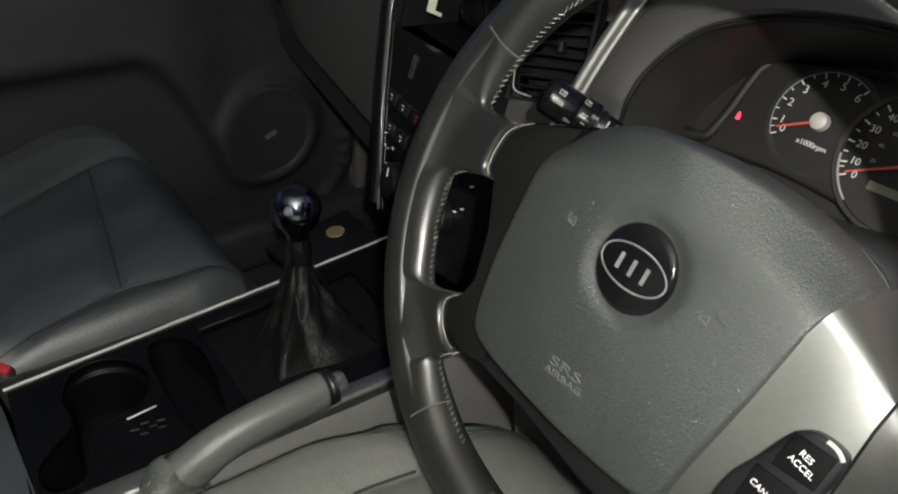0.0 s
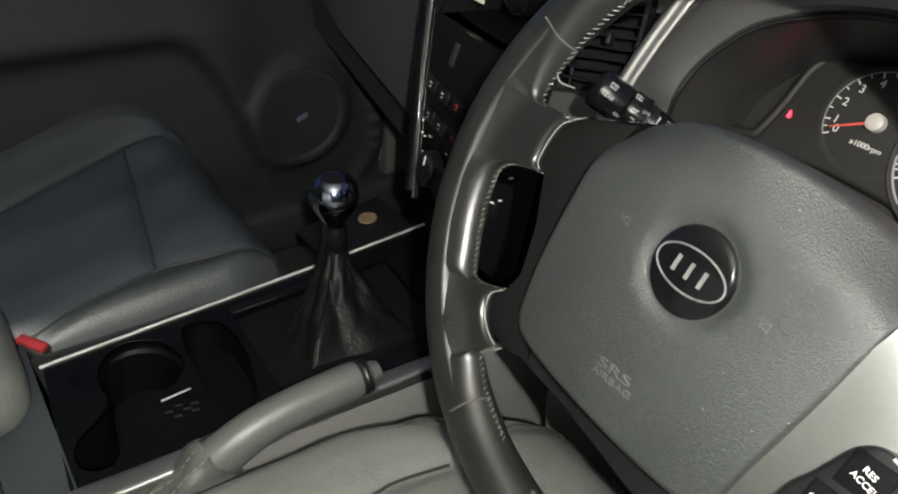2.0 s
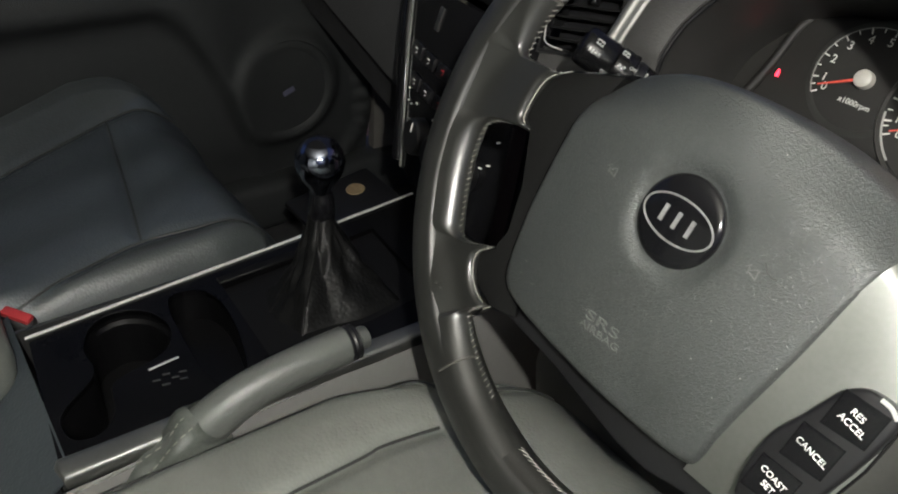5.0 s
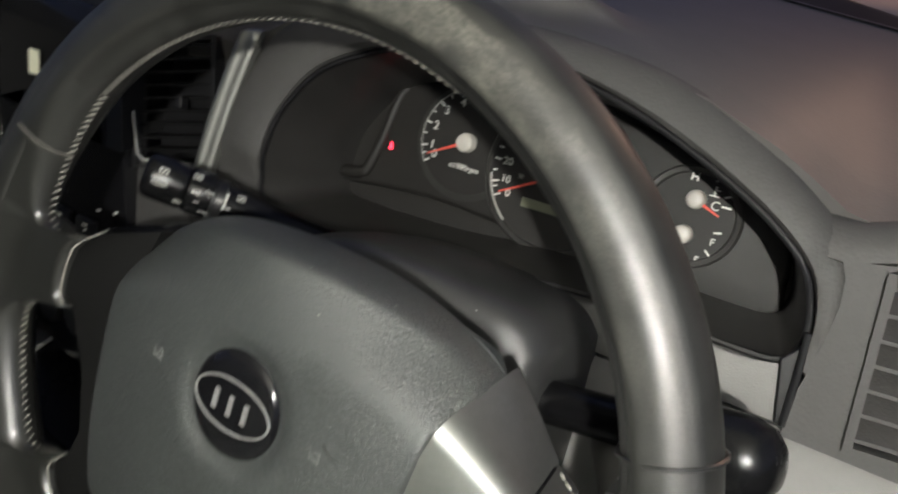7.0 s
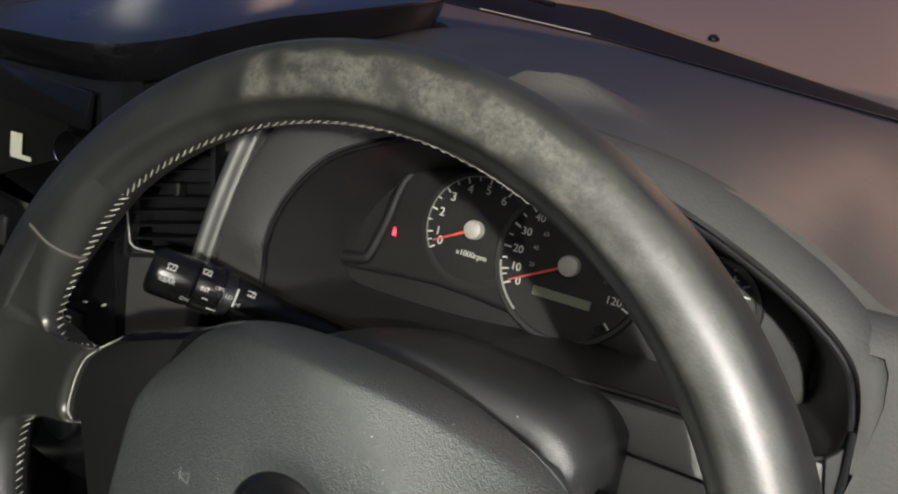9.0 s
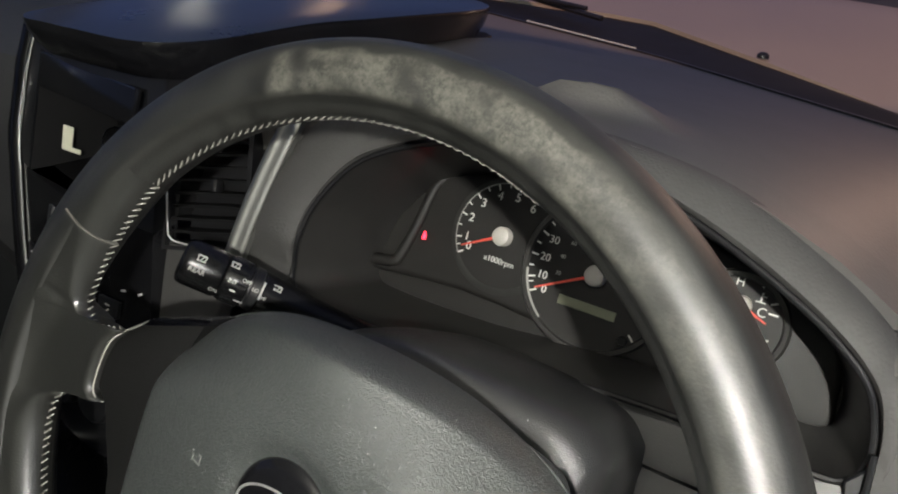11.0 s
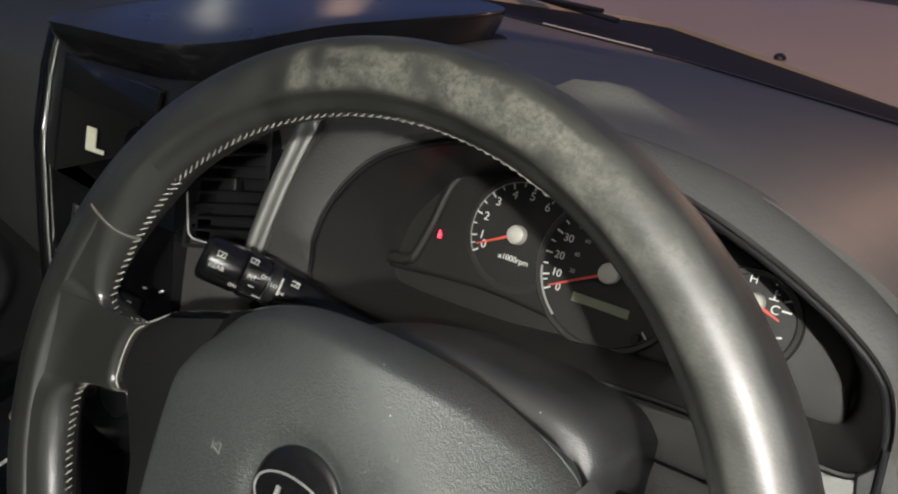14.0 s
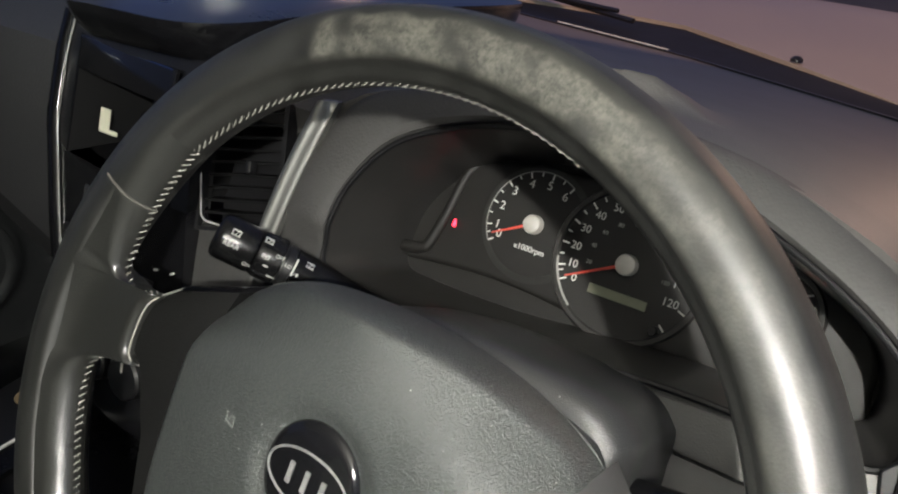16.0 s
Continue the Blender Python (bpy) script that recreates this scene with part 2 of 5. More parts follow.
# far paler than the door lining: veiling haze put into the colour
KICK = material("kick_panel_hazed", (0.115, 0.108, 0.098), 0.6, grain=0.5, grain_size=600, var=0.1, var_size=6)
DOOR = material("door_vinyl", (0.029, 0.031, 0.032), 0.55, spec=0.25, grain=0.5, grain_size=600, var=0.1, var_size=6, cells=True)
CARPET = material("carpet", (0.022, 0.022, 0.024), 0.95, grain=1.0, grain_size=700, var=0.3, var_size=40)
GAITER = material("gaiter_leather", (0.0050, 0.0051, 0.0052), 0.42, grain=0.9, grain_size=300, var=0.2, var_size=30, cells=True, spec=0.11)
GRIP = material("handbrake_grip", (0.092, 0.097, 0.090), 0.36, grain=0.5, grain_size=900, var=0.08, var_size=30)
LINING = material("headlining", (0.45, 0.44, 0.41), 0.9, grain=0.4, grain_size=900, var=0.05)
RED = material("red_plastic", (0.36, 0.03, 0.035), 0.4, var=0.1)
GREEN = material("green_plastic", (0.05, 0.30, 0.20), 0.4, var=0.1)
BRASS = material("worn_brass", (0.36, 0.27, 0.15), 0.45, metal=0.6, var=0.2, var_size=200)
PAPER = material("cream_card", (0.62, 0.62, 0.48), 0.7, var=0.05)
# beige stands in for warm lens flare; the paint's own tone is unknown
PAINT = material("flare_tinted_paint", (0.24, 0.205, 0.175), 0.40, metal=0.0, var=0.05, var_size=4, coat=0.15)
ASPHALT = material("asphalt", (0.05, 0.05, 0.052), 0.85, grain=1.0, grain_size=120, var=0.3, var_size=2)
GLASS = glass("window_glass")


# ---- mesh helpers ----
def link(name, bm, mat, parent=None, label="", angle=40, recalc=True):
    if recalc:
        bmesh.ops.recalc_face_normals(bm, faces=bm.faces[:])
    me = bpy.data.meshes.new(name)
    bm.to_mesh(me)
    bm.free()
    me.polygons.foreach_set("use_smooth", [True] * len(me.polygons))
    me.set_sharp_from_angle(angle=radians(angle))
    me.materials.append(mat)
    ob = new(name, me)
    if parent:
        ob.parent = parent
    if label:
        tagged(ob, label)
    return ob


part = link


def thing(name, matrix, label, category, group="", kind=""):
    ob = new(name)
    ob.empty_display_size = 0.02
    ob.matrix_world = matrix
    return tagged(ob, label, category, group, kind)


def block(sx, sy, sz, m=None, bevel=0.0, seg=3):
    bm = bmesh.new()
    bmesh.ops.create_cube(bm, size=1, matrix=Matrix.Diagonal((sx, sy, sz, 1)))
    if bevel:
        bmesh.ops.bevel(bm, geom=bm.edges[:], offset=bevel, segments=seg, profile=0.5, affect="EDGES")
    if m is not None:
        bmesh.ops.transform(bm, matrix=m, verts=bm.verts[:])
    return bm


def join(*bms):
    me = bpy.data.meshes.new("tmp")
    out = bmesh.new()
    for b in bms:
        b.to_mesh(me)
        out.from_mesh(me)
        b.free()
    bpy.data.meshes.remove(me)
    return out


def lathe(profile, n=40, m=None, closed=False):
    """Rings of (radius, z), turned round z."""
    bm = bmesh.new()
    rings = []
    for r, z in profile:
        if r < 1e-6:
            rings.append([bm.verts.new((0, 0, z))])
        else:
            rings.append([bm.verts.new((r * math.cos(2 * math.pi * i / n), r * math.sin(2 * math.pi * i / n), z)) for i in range(n)])
    pairs = list(zip(rings, rings[1:])) + ([(rings[-1], rings[0])] if closed else [])
    for a, b in pairs:
        for i in range(n):
            j = (i + 1) % n
            q = [a[i % len(a)], a[j % len(a)], b[j % len(b)], b[i % len(b)]]
            q = list(dict.fromkeys(q))
            if len(q) > 2:
                bm.faces.new(q)
    if m is not None:
        bmesh.ops.transform(bm, matrix=m, verts=bm.verts[:])
    return bm


def smooth_path(pts, steps=6, closed=False):
    """A Catmull-Rom line through the points."""
    p = [Vector(q) for q in pts]
    n = len(p)
    out = []
    for i in range(n if closed else n - 1):
        a, b, c, d = (p[(i - 1) % n], p[i], p[(i + 1) % n], p[(i + 2) % n]) if closed else (p[max(0, i - 1)], p[i], p[i + 1], p[min(n - 1, i + 2)])
        for k in range(steps):
            t = k / steps
            out.append(0.5 * (2 * b + (c - a) * t + (2 * a - 5 * b + 4 * c - d) * t * t + (3 * b - 3 * c + d - a) * t ** 3))
    if not closed:
        out.append(p[-1])
    return out


def tube(path, radius, n=16, closed=False, squash=1.0, up=(0, 0, 1)):
    """A round bar along a line; radius is a number or one for each point."""
    bm = bmesh.new()
    path = [Vector(p) for p in path]
    rings = []
    last = len(path) - 1
    for i, p in enumerate(path):
        if closed:
            d = path[(i + 1) % len(path)] - path[i - 1]
        else:
            d = path[min(last, i + 1)] - path[max(0, i - 1)]
        d.normalize()
        side = d.cross(Vector(up))
        if side.length < 1e-4:
            side = d.cross(Vector((1, 0.2, 0)))
        side.normalize()
        top = side.cross(d)
        r = radius if isinstance(radius, (int, float)) else radius[i]
        rings.append([bm.verts.new(p + side * (r * math.cos(2 * math.pi * k / n)) + top * (r * squash * math.sin(2 * math.pi * k / n))) for k in range(n)])
    for a, b in list(zip(rings, rings[1:])) + ([(rings[-1], rings[0])] if closed else []):
        for k in range(n):
            bm.faces.new((a[k], a[(k + 1) % n], b[(k + 1) % n], b[k]))
    if not closed:
        bm.faces.new(rings[0])
        bm.faces.new(rings[-1])
    return bm


def plate(outline, z0, z1, bevel=0.0, seg=3):
    """An outline in x, y, thick from z0 to z1, with rounded edges."""
    bm = bmesh.new()
    lo = [bm.verts.new((x, y, z0)) for x, y, *_ in outline]
    hi = [bm.verts.new((x, y, z1)) for x, y, *_ in outline]
    bm.faces.new(lo)
    bm.faces.new(hi)
    n = len(lo)
    for i in range(n):
        bm.faces.new((lo[i], lo[(i + 1) % n], hi[(i + 1) % n], hi[i]))
    bmesh.ops.recalc_face_normals(bm, faces=bm.faces[:])
    if bevel:
        top = [e for e in bm.edges if all(v in set(hi) for v in e.verts)]
        low = [e for e in bm.edges if all(v in set(lo) for v in e.verts)]
        bmesh.ops.bevel(bm, geom=top + low, offset=bevel, segments=seg, profile=0.5, affect="EDGES")
    return bm


def holed(outer, holes, z0, z1):
    """A plate with openings right through it."""
    bm = bmesh.new()
    loops = []
    edges = []
    for line in (outer, *holes):
        vs = [bm.verts.new((x, y, z1)) for x, y, *_ in line]
        loops.append(vs)
        edges += [bm.edges.new((vs[i], vs[(i + 1) % len(vs)])) for i in range(len(vs))]
    bmesh.ops.triangle_fill(bm, edges=edges, use_beauty=True)
    for vs in loops:
        low = [bm.verts.new((v.co.x, v.co.y, z0)) for v in vs]
        for i in range(len(vs)):
            j = (i + 1) % len(vs)
            bm.faces.new((vs[i], vs[j], low[j], low[i]))
    return bm


def dome(outline, shape, rings=12, centre=(0, 0), skirt=None):
    """Nested rings of the outline, raised by shape(s, x, y), s being 1 on the outline; skirt: a depth to which the edge drops."""
    bm = bmesh.new()
    cx, cy = centre
    rows = []
    for k in range(rings):
        s = 1 - k / rings
        rows.append([bm.verts.new((cx + (x - cx) * s, cy + (y - cy) * s, shape(s, cx + (x - cx) * s, cy + (y - cy) * s))) for x, y, *_ in outline])
    mid = bm.verts.new((cx, cy, shape(0, cx, cy)))
    n = len(outline)
    for a, b in zip(rows, rows[1:]):
        for i in range(n):
            bm.faces.new((a[i], a[(i + 1) % n], b[(i + 1) % n], b[i]))
    for i in range(n):
        bm.faces.new((rows[-1][i], rows[-1][(i + 1) % n], mid))
    if skirt is not None:
        low = [bm.verts.new((x, y, skirt)) for x, y, *_ in outline]
        for i in range(n):
            bm.faces.new((low[i], low[(i + 1) % n], rows[0][(i + 1) % n], rows[0][i]))
        bm.faces.new(low)
    return bm


def sheet(rows, thick=0.0, down=(0, 0, -1)):
    """A surface through rows of points; with thick, a solid one."""
    bm = bmesh.new()
    g = [[bm.verts.new(p) for p in r] for r in rows]
    for a, b in zip(g, g[1:]):
        for i in range(len(a) - 1):
            bm.faces.new((a[i], a[i + 1], b[i + 1], b[i]))
    if thick:
        d = Vector(down) * thick
        h = [[bm.verts.new(v.co + d) for v in r] for r in g]
        for a, b in zip(h, h[1:]):
            for i in range(len(a) - 1):
                bm.faces.new((a[i], b[i], b[i + 1], a[i + 1]))
        rim = [(g[0], h[0]), (g[-1], h[-1]), ([r[0] for r in g], [r[0] for r in h]), ([r[-1] for r in g], [r[-1] for r in h])]
        for a, b in rim:
            for i in range(len(a) - 1):
                bm.faces.new((a[i], a[i + 1], b[i + 1], b[i]))
    return bm


def bridge(loops, cap=False):
    """Closed loops of equal length, joined one after the other."""
    bm = bmesh.new()
    g = [[bm.verts.new(p) for p in r] for r in loops]
    n = len(g[0])
    for a, b in zip(g, g[1:]):
        for i in range(n):
            bm.faces.new((a[i], a[(i + 1) % n], b[(i + 1) % n], b[i]))
    if cap:
        bm.faces.new(g[-1])
    return bm


def text(name, words, size, m, mat, parent, depth=0.0002):
    curve = bpy.data.curves.new(name, "FONT")
    curve.body, curve.size, curve.align_x, curve.align_y, curve.extrude = words, size, "CENTER", "CENTER", depth
    tmp = bpy.data.objects.new(name, curve)
    me = bpy.data.meshes.new_from_object(tmp)
    bpy.data.objects.remove(tmp)
    me.transform(m)
    me.materials.clear()
    me.materials.append(mat)
    ob = new(name, me)
    ob.parent = parent
    return ob


def bar(x, y, z, w, h, turn=0.0, depth=0.0005):
    return block(w, h, depth, pose(x, y, z, 0, 0, turn))


def circle(cx, cy, r, n=40, a0=0, a1=360):
    full = a1 - a0 >= 360
    k = n if full else n + 1
    return [(cx + r * math.cos(radians(a0 + (a1 - a0) * i / n)), cy + r * math.sin(radians(a0 + (a1 - a0) * i / n))) for i in range(k)]


def flat(points, z=0.0):
    return [(p[0], p[1], z) for p in points]


def spin(a, r, z=0.0):
    return Vector((r * math.cos(radians(a)), r * math.sin(radians(a)), z))


COL = pose(0, 0, 0.68, 65.5, 0, 0)          # the steering column's frame: z towards the driver


def car(x, y, z):
    return COL @ Vector((x, y, z))


# ---- cabin shell ----
def dash_back(x):
    """Where the dashboard meets the windscreen."""
    return 0.816 - 0.33 * x - 0.15 * max(-0.16, x) - 0.30 * max(0.0, -0.70 - x) ** 2


def grille_back(x):
    return max(dash_back(x) + 0.045, min(1.21, 0.985 - 0.80 * x))


def shell():
    floor = link("floor", block(1.5, 2.9, 0.04, pose(-0.33, -0.15, 0.03)), CARPET)
    tagged(floor, "dark carpeted car floor", "floor", kind="structure")
    roof = link("ceiling", block(1.6, 2.1, 0.04, pose(-0.33, -0.75, 1.30), 0.015), LINING)
    tagged(roof, "pale fabric headlining of the car", "ceiling", kind="structure")
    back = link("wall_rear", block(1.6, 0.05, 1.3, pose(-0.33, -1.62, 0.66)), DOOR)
    tagged(back, "dark rear end of the cabin", "wall", kind="structure")
    bulk = link("wall_front", block(1.6, 0.05, 0.62, pose(-0.33, 1.16, 0.36)), CARPET)
    tagged(bulk, "dark bulkhead behind the dashboard", "wall", kind="structure")
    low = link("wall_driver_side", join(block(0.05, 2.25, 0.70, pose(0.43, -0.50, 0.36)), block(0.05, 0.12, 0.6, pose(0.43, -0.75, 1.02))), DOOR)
    tagged(low, "grey driver's door lining with window above", "wall", kind="structure")
    ws = sheet([[(x, dash_back(x) * (1 - k / 8) + (0.26 + 0.03 * math.cos(2 * x)) * k / 8, 0.699 + 0.59 * k / 8) for x in [-1.05 + 0.09 * i for i in range(17)]] for k in range(9)])
    pane = link("window_1", ws, GLASS)
    pane.visible_shadow = False
    tagged(pane, "curved windscreen glass above the dashboard", "windscreen", kind="structure")
    for x, nm in ((-1.06, "window_2"), (0.43, "window_3")):
        w = link(nm, block(0.005, 1.6, 0.45, pose(x, -0.2, 1.04)), GLASS)
        w.visible_shadow = False
        tagged(w, "clear side window glass", "window", kind="structure")
    for x in (-1.08, 0.42):
        p = link("trim", tube([(x, 0.72, 0.70), (x + (0.02 if x < 0 else -0.02), 0.45, 0.98), (x + (0.05 if x < 0 else -0.05), 0.22, 1.28)], 0.035, 10), GREY)
        tagged(p, "grey windscreen pillar trim", "pillar", kind="structure")


shell()


def outside():
    g = link("ground", block(400, 400, 0.1, pose(0, 100, -0.62)), ASPHALT)
    tagged(g, "dark asphalt ground outside the car", "ground", kind="structure")
    rows = []
    xs = [-1.2 + 0.085 * i for i in range(21)]
    for k in range(17):
        t = k / 16
        rows.append([(x, grille_back(x) + (2.5 - grille_back(x)) * t, 0.697 + 0.02 * math.sin(math.pi * t) - 0.07 * t * t - 0.06 * (abs(x + 0.35) / 0.85) ** 4) for x in xs])
    bonnet = link("car_bonnet", sheet(rows, 0.03), PAINT)
    tagged(bonnet, "painted car bonnet beyond the windscreen, coloured beige for the warm flare", "bonnet")
    grille = sheet([[(x, dash_back(x) + 0.012 + (grille_back(x) - dash_back(x) - 0.010) * k / 4, 0.690 + 0.003 * (k % 2)) for x in xs] for k in range(5)], 0.02)
    g2 = link("scuttle_grille", grille, SOOT)
    tagged(g2, "black plastic scuttle panel between windscreen and bonnet", "scuttle panel")
    wiper = thing("windscreen_wiper", Matrix(), "black wiper arm lying at the windscreen's foot", "wiper")
    part("arm", tube([(-0.95, 1.30, 0.700), (-0.62, 1.215, 0.712), (-0.36, 1.112, 0.716)], [0.008, 0.006, 0.004], 8), BLACK, wiper)
    part("blade", tube([(-0.85, 1.310, 0.702), (-0.58, 1.220, 0.710), (-0.323, 1.095, 0.706)], 0.005, 6), BLACK, wiper)
    jet = link("washer_jet", lathe([(0.009, 0), (0.0085, 0.004), (0.005, 0.007), (0, 0.008)], 16, pose(-0.043, 1.032, 0.698)), BLACK)
    tagged(jet, "small black washer jet on the bonnet's rear edge", "washer jet")


outside()


# ---- dashboard ----
BEAD = [(-0.1765, 0.045), (-0.1785, 0.074), (-0.1715, 0.106), (-0.1480, 0.1400), (-0.115, 0.160), (-0.070, 0.174), (-0.015, 0.180), (0.040, 0.176), (0.095, 0.160),
        (0.150, 0.135), (0.183, 0.112), (0.194, 0.090), (0.196, 0.072), (0.189, 0.0585), (0.160, 0.0565), (0.10, 0.0575), (0.03, 0.0520), (-0.06, 0.0405), (-0.15, 0.0385)]
BROW = [(-0.2225, 0.030), (-0.2165, 0.088), (-0.2060, 0.134), (-0.1860, 0.168), (-0.135, 0.187), (-0.075, 0.196), (-0.015, 0.199), (0.045, 0.195), (0.103, 0.183),
        (0.158, 0.156), (0.1955, 0.127), (0.2075, 0.100), (0.2090, 0.052), (0.2005, 0.0565), (0.165, 0.0540), (0.10, 0.0550), (0.03, 0.0495), (-0.06, 0.0380), (-0.165, 0.0355)]
bead = smooth_path([(x, y, 0) for x, y in BEAD], 5, True)
brow = smooth_path([(x, y, 0) for x, y in BROW], 5, True)


def lift(line, z, grow=0.0):
    c = Vector((0, 0.095, 0))
    return [Vector((p.x, p.y, z)) + ((p - c).normalized() * grow) for p in line]


def between(a, b, t):
    return [p.lerp(q, t) for p, q in zip(a, b)]


def dashboard():
    dash = thing("dashboard", Matrix(), "dark grey vinyl dashboard with hooded instrument binnacle", "dashboard")
    # hood ring round the instruments, proud above and flush below
    def flush(line, z, grow=0.0, tilt=0.0):
        out = []
        for p in lift(line, z, grow):
            k = min(1.0, max(0.0, (p.y - 0.058) / 0.016)) if p.x < 0.196 else 1.0
            z1 = p.z * k - 0.1835 * (1 - k)
            if p.x > 0.185:
                z1 -= 0.0057 * min(1.0, (p.x - 0.185) / 0.008) * min(1.0, max(0.0, (0.148 - p.y) / 0.03))
            out.append(Vector((p.x, p.y, z1 - tilt * min(1.0, max(0.0, (p.y - 0.110) / 0.05)))))
        return out

    loops = [flush(bead, -0.190), flush(bead, -0.176, 0.002, -0.003), flush(between(bead, brow, 0.18), -0.1725, 0, -0.002), flush(between(bead, brow, 0.5), -0.1710, 0, 0.003),
             flush(between(bead, brow, 0.85), -0.1728, 0, 0.0075), flush(brow, -0.1760, 0, 0.0085), flush(brow, -0.184, 0.003, 0.006), flush(brow, -0.20, 0.004)]
    bm = bridge(loops)
    bmesh.ops.transform(bm, matrix=COL, verts=bm.verts[:])
    part("binnacle_hood", bm, DASH, dash, "grained grey hood round the instruments")
    # dark rubber bead along the opening
    bm = tube(flush(bead, -0.178, -0.001), 0.0020, 8, True)
    bmesh.ops.transform(bm, matrix=COL, verts=bm.verts[:])
    part("bead", bm, BLACK, dash)
    bm = tube([(0.1965, 0.078, -0.1765), (0.1985, 0.052, -0.1770), (0.1990, 0.027, -0.1775)], [0.0018, 0.0020, 0.0020], 8)
    bmesh.ops.transform(bm, matrix=COL, verts=bm.verts[:])
    part("bead", bm, BLACK, dash)
    # top pad, from the hood back to the windscreen
    xs = [-0.285 + 0.02 * i for i in range(35)]

    def front(x):
        pts = [(-0.30, 0.150), (-0.222, 0.150), (-0.206, 0.160), (-0.18, 0.176), (-0.13, 0.190), (-0.075, 0.198), (-0.015, 0.2005), (0.045, 0.197), (0.103, 0.185), (0.16, 0.163), (0.199, 0.140), (0.235, 0.136), (0.30, 0.136), (0.42, 0.13)]
        for (a, ya), (b, yb) in zip(pts, pts[1:]):
            if a <= x <= b:
                return ya + (yb - ya) * (x - a) / (b - a)
        return 0.13

    def pad_lip(x):
        return -0.1850 - 0.008 * min(1.0, max(0.0, (x - 0.15) / 0.04))

    def pad_point(x, y):
        f = car(x, front(x) - 0.001, pad_lip(x))
        t = min(1.0, max(0.0, (y - f.y) / (dash_back(x) - f.y)))
        z = f.z * (1 - t) ** 1.3 + 0.70 * (1 - (1 - t) ** 1.3) + 0.007 * math.sin(math.pi * min(1, t * 1.15)) * (1 - t) + 0.002 * min(1, t * 12)
        d = y - 0.320 - 0.10 * x
        soft = 0.0070 + 0.015 * min(1.0, max(0.0, abs(x + 0.026) - 0.020) / 0.05)
        z += 0.0195 * (math.exp(d / soft) if d < 0 else math.exp(-(d / 0.045) ** 2)) * math.exp(-((x + 0.022) / 0.044) ** 4) * min(1.0, t * 9)
        z += 0.020 * math.exp(-((x + 0.262) / 0.05) ** 2) * math.sin(math.pi * min(1.0, max(0.0, (y - 0.38) / 0.42)))
        z += 0.022 * max(0.0, min(1.0, (-x - 0.10) / 0.12)) * min(1.0, t * 8) * (1 - t)
        return (x, y, z)

    rows = []
    for k in range(221):
        t = (k / 220) ** 1.5
        row = []
        for x in xs:
            y0 = car(x, front(x) - 0.001, pad_lip(x)).y
            row.append(pad_point(x, y0 + (dash_back(x) - y0) * t))
        rows.append(row)
    part("top_pad", sheet(rows, 0.02), TOPPAD, dash, "dark grey grained top pad")
    rows = [[pad_point(x, 0.46 + (dash_back(x) - 0.46) * k / 16) for x in [-0.285 - 0.035 * i for i in range(22)]] for k in range(17)]
    part("top_pad", sheet(rows, 0.02), TOPPAD, dash)
    # gap strip at the windscreen's foot
    strip = [[(x, dash_back(x) + d, 0.7045 - 0.004 * (d > 0.004)) for x in [-1.0 + 0.05 * i for i in range(28)]] for d in (-0.004, 0.0, 0.012)]
    part("windscreen_seal", sheet(strip, 0.01), BLACK, dash)
    # reflection along the seal, modelled as a thin satin tube
    part("seal_glint", tube([(x, dash_back(x) - 0.003, 0.7062) for x in [-0.40 + 0.03 * i for i in range(8)]], 0.0010, 6), SATIN, dash, "thin pale line standing in for the reflection on the windscreen seal")
    # right-hand fascia with its air vent opening
    hole = [(0.2278, 0.0310), (0.2222, 0.1195), (0.31, 0.1205), (0.318, 0.0310)]
    bm = holed([(0.2000, 0.022), (0.2000, 0.045), (0.2040, 0.07), (0.2060, 0.095), (0.2040, 0.110), (0.2000, 0.1180), (0.235, 0.1240), (0.42, 0.1240), (0.42, 0.018)], [hole], -0.205, -0.1768)
    bmesh.ops.transform(bm, matrix=COL, verts=bm.verts[:])
    part("fascia", bm, DASH, dash)
    # rounded shoulder from the fascia over to the top pad
    rows = []
    for k in range(9):
        a = radians(78 * k / 8)
        rows.append([car(x, (0.1175 if x < 0.21 else 0.1235) + 0.0215 * math.sin(a), -0.1768 - 0.0215 * (1 - math.cos(a))) for x in [0.186 + 0.018 * i for i in range(14)]])
    part("fascia_shoulder", sheet(rows, 0.006, (0, 1, -1)), DASH, dash)
    # lower panel in pale grey, behind the column
    under = [(-0.175, 0.026), (0.1945, 0.026), (0.1890, 0.0560), (0.182, 0.0570), (0.16, 0.0550), (0.10, 0.0560), (0.03, 0.0505), (-0.06, 0.0390), (-0.14, 0.0370), (-0.165, 0.0365)]
    bm = plate(under, -0.200, -0.1835, 0.0012, 2)
    bmesh.ops.transform(bm, matrix=COL, verts=bm.verts[:])
    part("trim_panel", bm, GREY, dash, "pale grey strip below the instruments")
    prof = [(0.0235, -0.210), (0.0235, -0.186), (0.018, -0.1805), (-0.05, -0.172), (-0.13, -0.185), (-0.22, -0.215), (-0.30, -0.27)]
    rows = [[car(x, y, z) for x in [-0.175 + 0.035 * i for i in range(18)]] for y, z in prof]
    part("knee_panel", sheet(rows, 0.012, (0, 1, 0)), GREY, dash, "pale grey lower dash panel")
    boss = COL @ pose(0.210, -0.034, -0.1745, 8)
